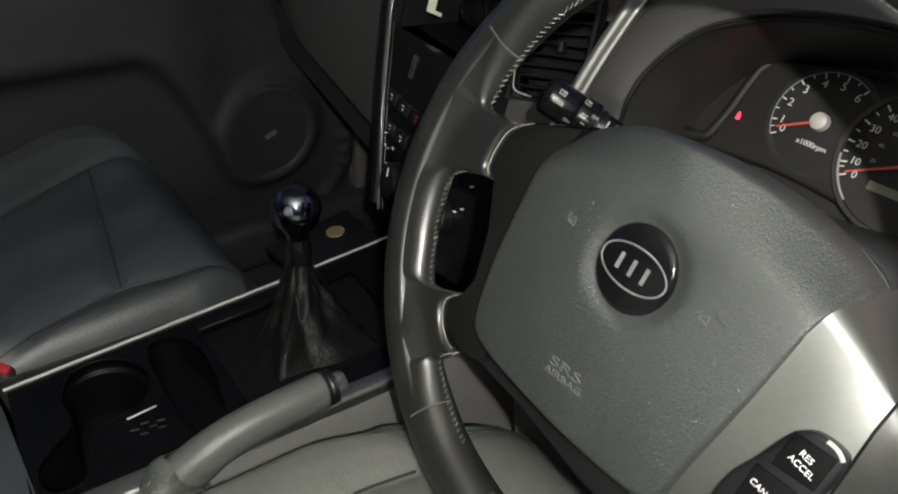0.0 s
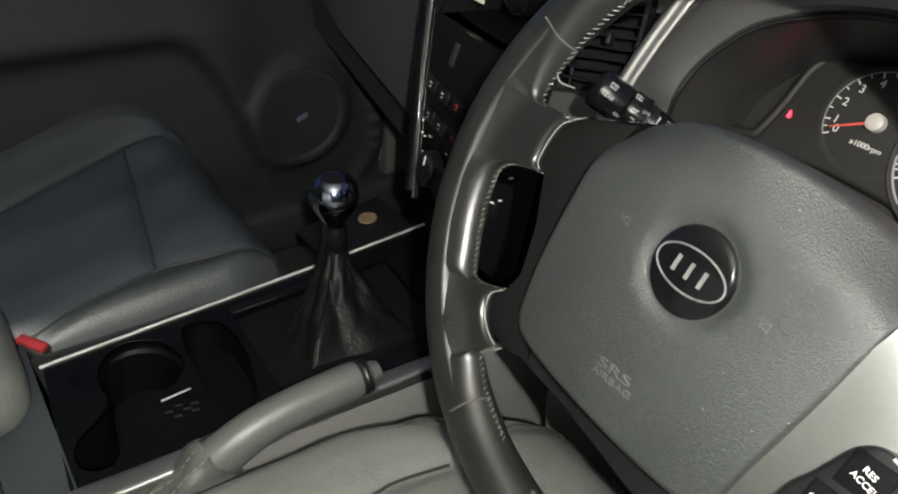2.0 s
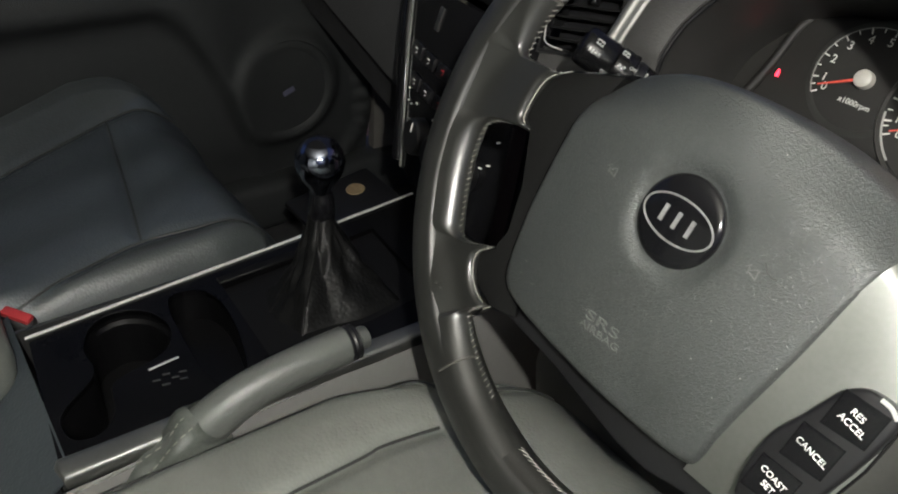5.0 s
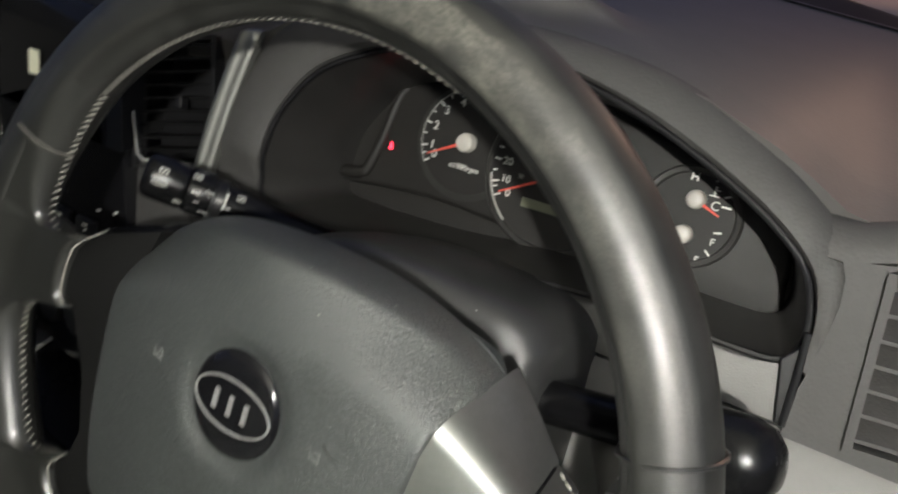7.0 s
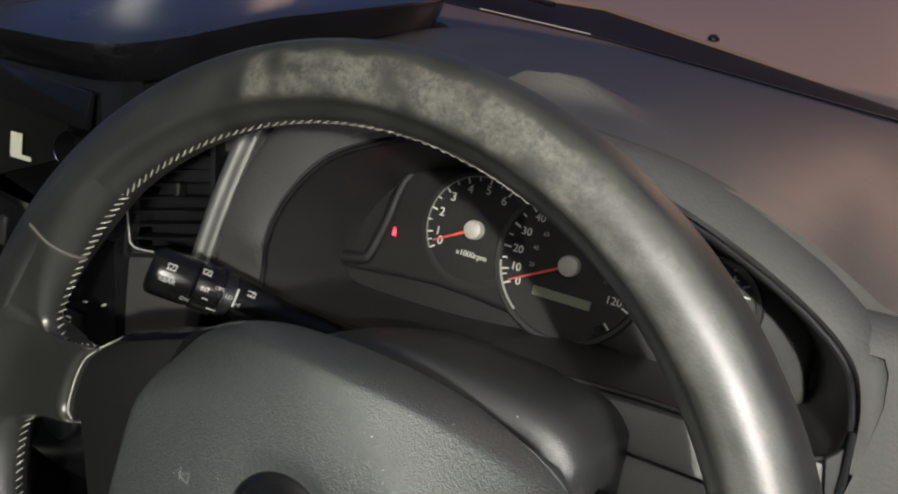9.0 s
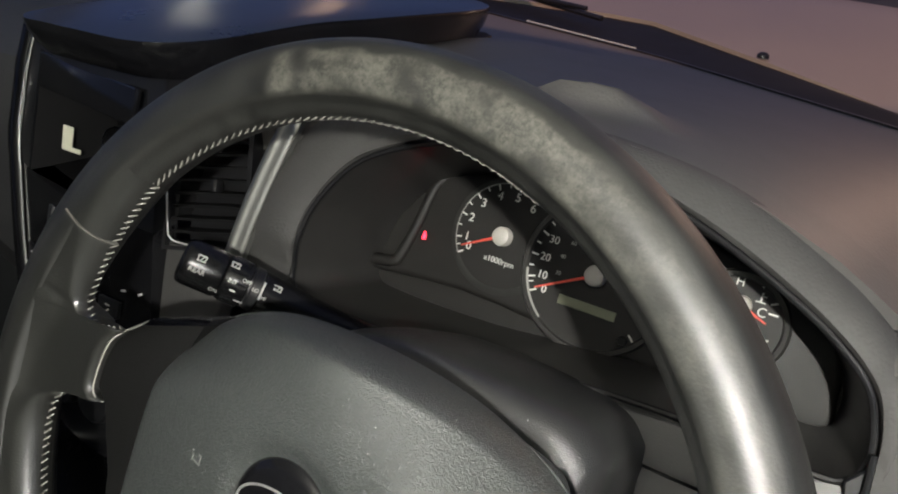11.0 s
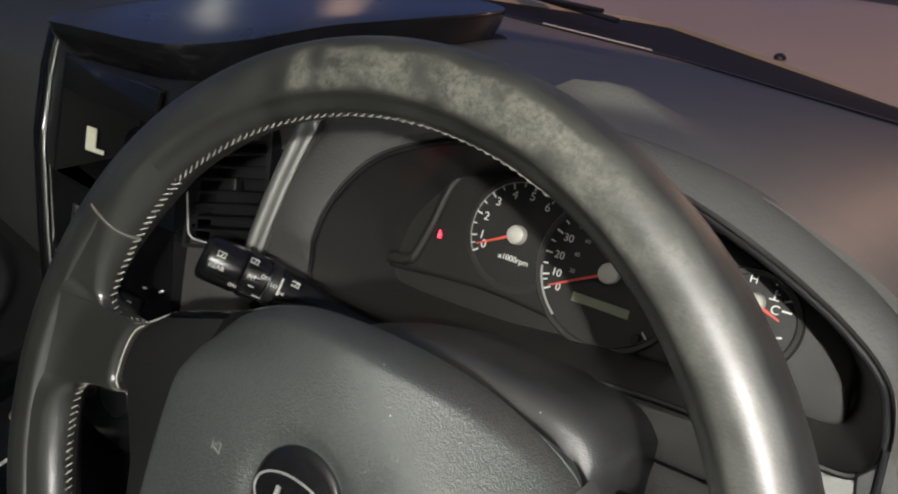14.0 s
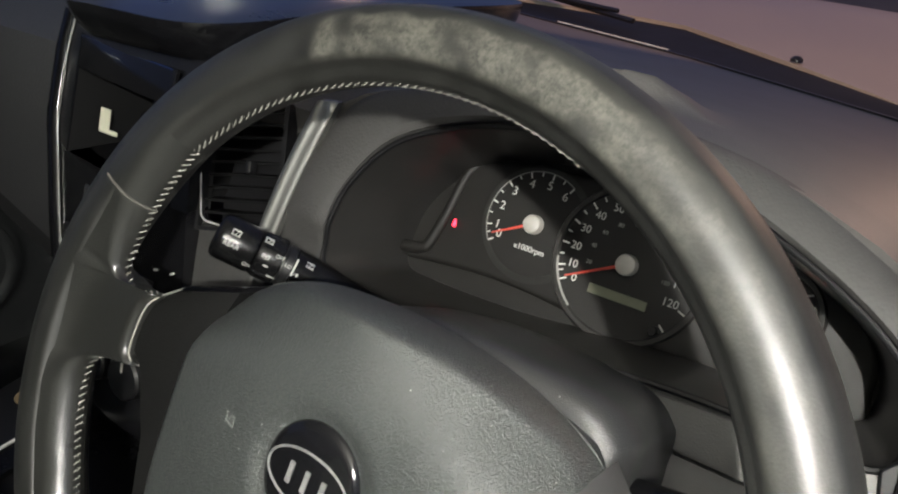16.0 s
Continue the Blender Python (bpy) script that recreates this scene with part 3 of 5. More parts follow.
    part("screw_cap", lathe([(0, 0.0022), (0.0105, 0.0020), (0.0122, 0.0008), (0.0126, -0.004)], 32, boss), GREY, dash)
    # dark side wall where the opening runs out below, at the driver's door side
    bm = plate([(0.1880, 0.0600), (0.1960, 0.0700), (0.1990, 0.0600), (0.1995, 0.0262), (0.1950, 0.0262)], -0.200, -0.1795, 0.001, 1)
    bmesh.ops.transform(bm, matrix=COL, verts=bm.verts[:])
    part("side_wall", bm, BLACK, dash)
    # rolled silver strip between vent and hood
    rows = []
    for k in range(15):
        t = k / 14
        lft = Vector((-0.2150, 0.1560, 0)).lerp(Vector((-0.2365, 0.030, 0)), t) + Vector((-0.0045, 0, 0)) * math.sin(math.pi * t)
        rgt = Vector((-0.1975, 0.1600, 0)).lerp(Vector((-0.2225, 0.030, 0)), t) + Vector((-0.0030, 0, 0)) * math.sin(math.pi * t)
        rows.append([car(p.x, p.y, -0.1745 + 0.0085 * math.sin(math.pi * min(1.0, u * 1.12)) ** 0.7) for u, p in [(j / 10, lft.lerp(rgt, j / 10)) for j in range(11)]])
    part("silver_strip", sheet(rows, 0.006, (0, 1, 0)), STRIP, dash, "satin silver rolled trim strip", 70)
    # plain panel below the centre vent
    bm = plate([(-0.2990, 0.0440), (-0.2700, 0.0430), (-0.2350, 0.0450), (-0.2240, 0.034), (-0.2250, -0.030), (-0.2780, -0.030)], -0.185, -0.1680, 0.004, 3)
    bmesh.ops.transform(bm, matrix=COL, verts=bm.verts[:])
    part("lower_fascia", bm, DASH, dash, "matt grey panel below the centre vent")
    # passenger side
    rows = []
    for k, (y, z) in enumerate(((0.80, 0.72), (0.60, 0.745), (0.42, 0.765), (0.30, 0.757), (0.252, 0.725), (0.240, 0.67), (0.243, 0.60), (0.250, None), (0.262, None), (0.45, None))):
        row = []
        for x in [-0.515 - 0.026 * i for i in range(20)]:
            low = 0.44 + 0.30 * (-x - 0.60)
            zz = z if z else low + (0.010, 0.0, 0.02)[k - 7]
            row.append((x, y + 0.03 * max(0, -x - 0.85) / 0.15, max(zz, low + 0.012) if z else zz))
        rows.append(row)
    # dark sheet put in for the shade below the passenger panel
    lip = [[(x, y, 0.44 + 0.30 * (-x - 0.60) + dz) for x in [-0.515 - 0.026 * i for i in range(20)]] for y, dz in ((0.270, 0.008), (0.278, -0.03), (0.290, -0.085), (0.45, -0.095))]
    part("panel_shade", sheet(lip, 0.006, (0, 1, 0)), CARPET, dash)
    part("dash_panel", sheet(rows, 0.012, (0, 1, -0.3)), PANEL, dash, "grey passenger dash panel")
    return dash


dashboard()


def vent(name, m, w, h, slats, label):
    v = thing(name, m, label, "air vent")
    frame_out = [(-w / 2, -h / 2), (w / 2, -h / 2), (w / 2, h / 2), (-w / 2, h / 2)]
    inner = [(x * 0.90, y * 0.94) for x, y in frame_out]
    dark = label.startswith("black")
    part("frame", holed(frame_out, [inner], -0.012, 0.002), BLACK if dark else DASH, v)
    part("backing", block(w * 0.96, h * 0.96, 0.003, pose(0, 0, -0.034)), BLACK, v)
    for i in range(slats):
        y = -h / 2 + h * (i + 0.5) / slats
        rows = [[(-w * 0.46 + w * 0.92 * k / 10, y + 0.0003 * math.sin(k * 0.9 + i), z) for k in range(11)] for z in (-0.026, -0.003)]
        bm = sheet([[(p[0], p[1] + ((0.004 if dark else 0.0105) if p[2] < -0.01 else 0), p[2]) for p in r] for r in rows], 0.0019, (0, -1, 0))
        part("slat", bm, SOOT if dark else DASH, v)
    part("tab", block(0.005, 0.010, 0.010, pose(w * 0.12, 0.0, 0.002), 0.0015, 2), BLACK, v)
    if dark:
        line = smooth_path([(-0.036, 0.030, 0.004), (-0.0338, -0.004, 0.004), (-0.0302, -0.0350, 0.004), (-0.0280, -0.0405, 0.004), (-0.0230, -0.0435, 0.004), (-0.0100, -0.0458, 0.004)], 5)
        part("bright_edge", tube(line, 0.0007, 6), SATIN, v)
    return v


vent("air_vent", COL @ pose(-0.268, 0.093, -0.172, 0, 0, 14) @ pose(0, 0, 0, 0, 12, 0), 0.074, 0.100, 10, "black centre air vent with horizontal slats beside the silver strip")
vent("air_vent", COL @ pose(0.2672, 0.0765, -0.1735, 0, 0, 4.5), 0.086, 0.091, 7, "grey side air vent with wide slats in the fascia")


# ---- instruments ----
def instruments():
    c = thing("instrument_cluster", COL, "black instrument cluster with white dials and red needles", "instrument cluster")
    zf = -0.272
    inner = [Vector((p.x * 0.93 - 0.004, 0.095 + (p.y - 0.095) * 0.86 + 0.004, 0)) for p in bead]
    part("tunnel", bridge([lift(bead, -0.181), lift(between(bead, inner, 0.45), -0.215), lift(inner, -0.2815)]), RECESS, c, "dark recessed surround")
    part("tunnel_back", plate(inner, -0.284, -0.2812), FACE, c)
    # raised dial panel with a slanting left edge
    panel = smooth_path([(-0.186, 0.060, 0), (-0.182, 0.0685, 0), (-0.160, 0.0715, 0), (-0.1525, 0.0770, 0), (-0.1440, 0.105, 0), (-0.134, 0.140, 0), (-0.118, 0.158, 0), (-0.05, 0.164, 0), (0.03, 0.164, 0), (0.09, 0.155, 0), (0.150, 0.132, 0), (0.172, 0.112, 0), (0.176, 0.085, 0), (0.170, 0.062, 0), (0.08, 0.062, 0), (0.0, 0.064, 0), (-0.09, 0.069, 0)], 3, True)
    edge = smooth_path([(-0.183, 0.0700, zf + 0.006), (-0.1685, 0.0728, zf + 0.008), (-0.1560, 0.0755, zf + 0.009), (-0.1508, 0.0810, zf + 0.009), (-0.1438, 0.1066, zf + 0.008), (-0.1380, 0.1400, zf + 0.006), (-0.1300, 0.1540, zf + 0.003)], 6)
    # tiny glossy dome added to give the corner its bright dot
    part("corner_glint", lathe([(0, 0.0026), (0.0013, 0.0021), (0.0020, 0.0)], 16, pose(-0.1800, 0.0705, zf - 0.001)), RECESS, c)
    part("panel_edge", tube([p - Vector((-0.0030, 0.002, 0.0075)) for p in edge], [0.0052 - 0.0012 * min(1.0, 1.6 * i / (len(edge) - 1)) for i in range(len(edge))], 20), FACE, c)
    part("dial_panel", plate(panel, zf - 0.010, zf - 0.0005, 0.005, 4), FACE, c)

    def dial(name, cx, cy, ring, label, high=0.0026):
        d = part(name, lathe([(ring - 0.0045, 0.0), (ring - 0.003, high * 0.85), (ring, high), (ring + 0.0015, 0.0)], 64, pose(cx, cy, zf)), RECESS, c, label)
        part("dial_face", lathe([(0, 0.0004), (ring - 0.004, 0.0004), (ring - 0.004, -0.0005)], 64, pose(cx, cy, zf)), FACE, d)
        return d

    tach = dial("tachometer", -0.0655, 0.1185, 0.0430, "rev counter with white figures", 0.0003)
    speed = dial("speedometer", 0.0112, 0.1120, 0.0560, "speedometer with white figures")
    third = dial("fuel_and_heat_gauge", 0.1065, 0.1115, 0.0330, "small double gauge")

    def ticks(parent, cx, cy, r, angles, w, ln, mat=MARK):
        for a in angles:
            part("tick", block(ln, w, 0.0003, pose(cx, cy, zf + 0.0009) @ pose(*spin(a, r), 0, 0, a)), mat, parent)

    ta = [213, 195, 167.5, 140, 112.5, 85, 57.5]
    ticks(tach, -0.0655, 0.1185, 0.0375, ta, 0.0011, 0.0045)
    ticks(tach, -0.0655, 0.1185, 0.0382, [204, 181, 153.7, 126, 98.7, 71], 0.0008, 0.003)
    part("arc", sheet([flat(circle(-0.0655, 0.1185, 0.0405, 60, 57, 213), zf + 0.0008), flat(circle(-0.0655, 0.1185, 0.0398, 60, 57, 213), zf + 0.0008)]), DIM, tach)
    for i, a in enumerate(ta):
        p = spin(a - (4 if i == 0 else 0), 0.0308 if i else 0.0300)
        text("figure", str(i), 0.0092, pose(-0.0655 + p.x, 0.1185 + p.y, zf + 0.0009), MARK, tach)
    text("figure", "x1000rpm", 0.0062, pose(-0.0640, 0.0997, zf + 0.0009), MARK, tach)
    sa = [209.0, 197] + [177.6 - 20.1 * k for k in range(12)]
    ticks(speed, 0.0112, 0.112, 0.0488, sa, 0.0012, 0.0055)
    ticks(speed, 0.0112, 0.112, 0.0495, [201.5] + [187.5 - 20.1 * k for k in range(11)], 0.0009, 0.0035)
    part("arc", sheet([flat(circle(0.0112, 0.112, 0.0525, 40, 190, 232), zf + 0.0024), flat(circle(0.0112, 0.112, 0.0508, 40, 190, 232), zf + 0.0024)]), DIM, speed)
    for i in range(13):
        p = spin(sa[i] + (2 if i == 0 else -1 if i == 1 else 0), 0.0405 if i < 10 else 0.039)
        text("figure", str(i * 10), 0.0080, pose(0.0112 + p.x, 0.112 + p.y, zf + 0.0009), MARK, speed)
    for k in range(1, 10):
        v = k * 20 / 1.609
        a = 177.6 - 2.01 * (v - 20) if v > 10 else 197
        p = spin(a, 0.0285)
        text("figure", str(k * 20), 0.0042, pose(0.0112 + p.x, 0.112 + p.y, zf + 0.0009), DIM, speed)
    part("trip_display", block(0.0435, 0.0068, 0.001, pose(0.0107, 0.0885, zf + 0.001), 0.0003, 1), LCD, speed, "grey-green trip display")
    part("trip_knob", lathe([(0, 0.007), (0.0028, 0.007), (0.0032, 0.006), (0.0032, 0)], 20, pose(0.0425, 0.0755, zf)), BLACK, speed)

    def needle(parent, cx, cy, a, ln, cap):
        nd = part("needle", sheet([[(0.003, -0.0011, 0), (ln, -0.0005, 0)], [(0.003, 0.0011, 0), (ln, 0.0005, 0)]], 0.0008), NEEDLE, parent, "red pointer")
        nd.matrix_local = pose(cx, cy, zf + 0.006, 0, 0, a)
        part("cap", lathe([(0, 0.0095), (cap * 0.6, 0.0092), (cap * 0.9, 0.008), (cap, 0.006), (cap, 0)], 28, pose(cx, cy, zf)), CAP, parent, "pale needle cap")

    needle(tach, -0.0655, 0.1185, 207, 0.0335, 0.0072)
    needle(speed, 0.0112, 0.112, 207.5, 0.0455, 0.0076)
    needle(third, 0.1080, 0.1235, -22, 0.0185, 0.0062)
    needle(third, 0.1065, 0.0995, 205, 0.0150, 0.0062)
    for words, x, y, s in (("C", 0.1205, 0.1222, 0.0085), ("H", 0.1030, 0.1375, 0.0080), ("E", 0.1190, 0.0850, 0.0070), ("F", 0.1255, 0.0990, 0.0070)):
        text("figure", words, s, pose(x, y, zf + 0.0009), MARK, third)
    for x, y, ln, turn in ((0.1275, 0.1232, 0.006, 0), (0.1265, 0.1300, 0.005, 25), (0.1180, 0.1400, 0.005, 60), (0.1245, 0.0915, 0.005, -40), (0.1270, 0.1060, 0.005, 15)):
        part("tick", bar(x, y, zf + 0.0009, ln, 0.0012, turn), MARK, third)
    part("gauge_symbol", join(bar(0.1180, 0.1318, zf + 0.0009, 0.0012, 0.006), bar(0.1195, 0.1325, zf + 0.0009, 0.003, 0.0008), bar(0.1180, 0.1285, zf + 0.0009, 0.006, 0.0008)), MARK, third)
    # red warning symbol: seat and belt, as plain shapes
    part("warning_light", join(lathe([(0, 0.0004), (0.0009, 0.0004), (0.0009, 0)], 14, pose(-0.1322, 0.1026, zf)), bar(-0.1320, 0.1000, zf + 0.0003, 0.0022, 0.0030), bar(-0.1318, 0.0980, zf + 0.0003, 0.0032, 0.0010), bar(-0.1312, 0.1010, zf + 0.0004, 0.0034, 0.0006, -45)), TELL, c, "lit red warning light")
    return c


instruments()


# ---- steering wheel and column ----
R, TUBE = 0.1793, 0.0172


def steering_wheel():
    w = thing("steering_wheel", COL, "grey leather steering wheel with pale stitching and scuffed top", "steering wheel")
    ring = [spin(360 * i / 192, R) for i in range(192)]
    rings = []
    for p in ring:
        out = p.normalized()
        loop = []
        for k in range(48):
            b = 2 * math.pi * k / 48
            swell = 0.0011 * math.exp(-((b - 2.05) / 0.16) ** 2) - 0.0010 * math.exp(-((b - 2.45) / 0.22) ** 2) + 0.0006 * math.exp(-((b - 0.75) / 0.14) ** 2)
            r = 0.0164 + swell
            loop.append(p + out * (r * math.cos(b)) + Vector((0, 0, r * 1.07 * math.sin(b))))
        rings.append(loop)
    rings.append(rings[0])
    bm = bridge(rings)
    bmesh.ops.remove_doubles(bm, verts=bm.verts[:], dist=1e-6)
    part("rim", bm, RIM, w, "dark grey leather rim, scuffed pale along the top")
    # raised joins in the leather
    for a in (18, -69.5):
        hoop = [spin(a, R) + (spin(a, 1) * math.cos(t) + Vector((0, 0, math.sin(t)))) * (TUBE + 0.0001) for t in [2 * math.pi * k / 36 for k in range(36)]]
        part("leather_seam", tube(hoop, 0.0009, 6, True), LEATHER_RIM, w)
    # whip stitching on the inner side
    bms = []
    for a0, a1 in ((66, 140.5), (256, 289)):
        n = int((a1 - a0) * math.pi / 180 * 0.1647 / 0.0041)
        for i in range(n):
            a = a0 + (a1 - a0) * (i + 0.5) / n
            p = spin(a - 0.6, R - 0.0156, 0.0040)
            q = spin(a + 1.5, R - 0.0164, 0.0006)
            bms.append(tube([p, (p + q) / 2 + spin(a + 0.4, -0.0006), q], [0.0003, 0.0005, 0.0003], 5))
    tagged(part("stitching", join(*bms), THREAD, w, "pale whip stitching"), kind="stuff")
    # airbag cover: a flat front that folds back along its upper edge
    line = [(0.0056, 0.0713), (0.0314, 0.0690), (0.0550, 0.0645), (0.0782, 0.0565), (0.0930, 0.0490), (0.0985, 0.0420), (0.0960, 0.0335), (0.0925, 0.0256), (0.0872, 0.0), (0.0832, -0.020), (0.0788, -0.040), (0.0742, -0.060), (0.0700, -0.080), (0.0665, -0.0985),
            (0.0600, -0.1045), (0.0420, -0.1055), (0.0, -0.1040), (-0.0480, -0.0990), (-0.0780, -0.0950), (-0.0900, -0.0900), (-0.0945, -0.0800), (-0.0965, -0.050), (-0.0965, -0.030), (-0.0950, 0.0), (-0.0935, 0.020), (-0.0930, 0.0430), (-0.0870, 0.0550), (-0.0680, 0.0640), (-0.0470, 0.0695), (-0.0210, 0.0715)]
    line = smooth_path([(x, y, 0) for x, y in line], 4, True)

    def swell(x, y):
        a = min(1.0, abs(x) / 0.09)
        t = (y - 0.041 + 0.015 * a * a) / 0.0035
        z = 0.0125 - 0.0085 * (abs(x) / 0.095) ** 2.6 - 0.0075 * max(0.0, -y / 0.1) ** 3
        z -= (0.28 + 0.95 * a ** 1.5) * 0.0035 * (math.log1p(math.exp(t)) if t < 30 else t)
        d = math.hypot(x, y - 0.002)
        if d < 0.036:
            z -= 0.0030 * (1 - max(0.0, (d - 0.0255) / 0.0105)) ** 2 if d > 0.0255 else 0.0030
        return z

    def crown(s, x, y):
        return swell(x, y) - 0.0150 * max(0.0, (s - 0.945) / 0.055) ** 2.3

    LEAN = pose(0, 0, 0, 0, 0, -4.5)
    part("airbag_cover", dome(line, crown, 52, (0, 0.0), -0.034), PAD, w, "grey grained airbag cover")
    badge = part("badge", lathe([(0, 0.0128), (0.020, 0.0122), (0.0232, 0.0108), (0.0246, 0.0088), (0.0248, 0.004)], 56, pose(0, 0.002, 0)), GLOSS, w, "round gloss black badge with silver oval")
    oval = [(0.0212 * math.cos(t), 0.002 + 0.0112 * math.sin(t), 0.0126 - 0.0006 * abs(math.cos(t))) for t in [2 * math.pi * k / 48 for k in range(48)]]
    part("oval", tube([LEAN @ Vector(p) for p in oval], 0.0006, 6, True), EMBLEM, badge)
    marks = [bar(x, 0.002, 0.0128, 0.0022, 0.0090, lean, 0.001) for x, lean in ((-0.0085, 0), (0.0, 0), (0.0085, 0))]
    em = join(*marks)
    bmesh.ops.transform(em, matrix=LEAN, verts=em.verts[:])
    part("emblem", em, EMBLEM, badge)

    def printed(words, size, x, y, wide):
        slope = math.degrees(math.atan((swell(x, y + 0.004) - swell(x, y - 0.004)) / 0.008))
        text("lettering", words, size, pose(x, y, swell(x, y) + 0.0004, slope, 0, 0.5) @ Matrix.Diagonal((wide, 1, 1, 1)), EMBOSS, w)

    printed("SRS", 0.0078, -0.0100, -0.0660, 2.0)
    printed("AIRBAG", 0.0058, -0.0092, -0.0722, 1.40)
    for x, y in ((-0.0475, 0.0070), (0.0450, -0.0010)):
        z = swell(x, y) + 0.0003
        horn = join(bar(x, y + 0.0013, z, 0.0042, 0.0006, 30), bar(x, y - 0.0012, z, 0.0042, 0.0006, -20), bar(x - 0.002, y, z, 0.0006, 0.0032), bar(x + 0.0026, y, z, 0.0006, 0.0048), bar(x - 0.003, y + 0.0022, z, 0.003, 0.0005, 40))
        part("horn_symbol", horn, EMBOSS, w)
    # a short tear in the cover
    tear = [(0.0480, 0.0060), (0.0505, 0.0030), (0.0535, 0.0015), (0.0565, 0.0016)]
    part("tear", tube(smooth_path([(x, y, swell(x, y) + 0.0002) for x, y in tear], 4), 0.0005, 5), DARKSEAM, w)

    def skin_stitches(edge):
        st = []
        fine = smooth_path(edge, 12)
        gone, due = 0.0, 0.002
        for a, c in zip(fine, fine[1:]):
            gone += (c - a).length
            if gone >= due:
                due += 0.0038
                d = (c - a).normalized()
                nrm = Vector((d.y, -d.x, 0))
                if nrm.dot(a) < 0:
                    nrm = -nrm
                k = [a + nrm * 0.0013 + d * 0.0014 + Vector((0, 0, 0.0052)), a + nrm * 0.0001 + Vector((0, 0, 0.0030)), a - nrm * 0.0002 - d * 0.0013 + Vector((0, 0, 0.0004))]
                st.append(tube(k, [0.0003, 0.00048, 0.0003], 5))
        return st

    # passenger-side spoke: one leather skin from rim to panel, open between the thumb rests
    SKIN = [(138, -0.1212, 0.1091), (143, -0.1288, 0.0971), (149.7, -0.1370, 0.0801), (157, -0.1436, 0.0609), (162, -0.1460, 0.0470), (163.8, -0.1455, 0.0410), (165.5, -0.1400, 0.0368), (167, -0.1310, 0.0362), (168.5, -0.1150, 0.0392),
            (171, -0.1205, 0.0325), (174, -0.1238, 0.0210), (177, -0.1242, 0.0070), (178.5, -0.1190, 0.0025), (179.5, -0.1310, 0.0006), (181, -0.1450, -0.0030), (183, -0.1530, -0.0085), (187, -0.1548, -0.0190),
            (191, -0.1530, -0.0330), (197, -0.1490, -0.0480), (202.5, -0.1428, -0.0640), (207, -0.1372, -0.0760), (209, -0.1290, -0.0800), (210.5, -0.1150, -0.0760), (211.5, -0.1035, -0.0708), (214.5, -0.1120, -0.0790),
            (217, -0.1125, -0.0860), (221, -0.1070, -0.0958), (224, -0.0975, -0.1030), (226, -0.0890, -0.1050), (227.5, -0.0985, -0.1120), (229, -0.1016, -0.1178), (232, -0.0970, -0.1232), (236, -0.0885, -0.1312), (241, -0.0772, -0.1392), (250, -0.0550, -0.1512), (262, -0.0227, -0.1612)]
    inner = []
    for i, (a, x, y) in enumerate(SKIN):
        q = Vector((x, y, 0))
        free = i < 8 or 13 <= i <= 22 or i >= 29
        inner.append(q + (q - spin(a, R)).normalized() * (0.0008 if free else 0.0))
    inner = smooth_path(inner, 4)
    angs = [p.x for p in smooth_path([(a, 0, 0) for a, x, y in SKIN], 4)]
    rows = []
    for a, q in zip(angs, inner):
        p = spin(a, R)
        long = (q - p).length
        k = min(1.0, max(0.0, (long - 0.0165) / 0.014))
        k = k * k * (3 - 2 * k)
        low, r = 0.0176 - 0.0088 * k, 0.0164 - 0.0119 * k
        bulge = 0.0030 * (math.exp(-((a - 167) / 6) ** 2) + math.exp(-((a - 221) / 6) ** 2))
        ts = [i / 16 for i in range(13)] + [0.80, 0.85, 0.90, 0.94, 0.97, 0.99, 1.0]
        col = []
        for sign in (1, -1):
            for t in (ts if sign > 0 else reversed(ts[:-1])):
                d = long * t
                z = low + (0.0176 - low) * math.exp(-(d / 0.0125) ** 2) + bulge * math.exp(-((d - 0.014) / 0.009) ** 2)
                if d > long - r:
                    z = 0.0025 * k + (z - 0.0025 * k) * math.sqrt(max(0.0, 1 - ((d - long + r) / r) ** 2))
                if sign < 0:
                    z = 0.0165 * math.sqrt(max(0.0, 1 - t * t)) * (1 - 0.45 * k * t)
                col.append(p.lerp(q, t if sign > 0 else t * (1 - 0.24 * k)) + Vector((0, 0, sign * z)))
        rows.append(col)
    part("spoke_skin", sheet(rows), LEATHER_RIM, w, "smooth leather thumb rests and grip", 75)
    for a0 in (152, 239.5):
        k = min(range(len(angs)), key=lambda i: abs(angs[i] - a0))
        part("leather_seam", tube([v + Vector((0, 0, 0.0002)) for v in rows[k][:20]], 0.0008, 6), SEAM, w)
    st = []
    for i0, i1 in ((0, 8), (12, 23), (28, 34)):
        st += skin_stitches(inner[i0 * 4:i1 * 4 + 1])
    tagged(part("stitching", join(*st), THREAD, w, "pale whip stitching"), kind="stuff")
    for i0, i1 in ((8, 12), (23, 28)):
        cord = [p + Vector((0, 0, 0.0062)) for p in inner[i0 * 4 + 1:i1 * 4 - 1]]
        if i0 == 8:
            cord = smooth_path([(-0.1190, 0.0430, -0.0150), (-0.1160, 0.0420, -0.0060), (-0.1155, 0.0392, 0.0035)], 4) + cord[1:]
        part("piping", tube(cord, 0.0005, 6), THREAD, w)
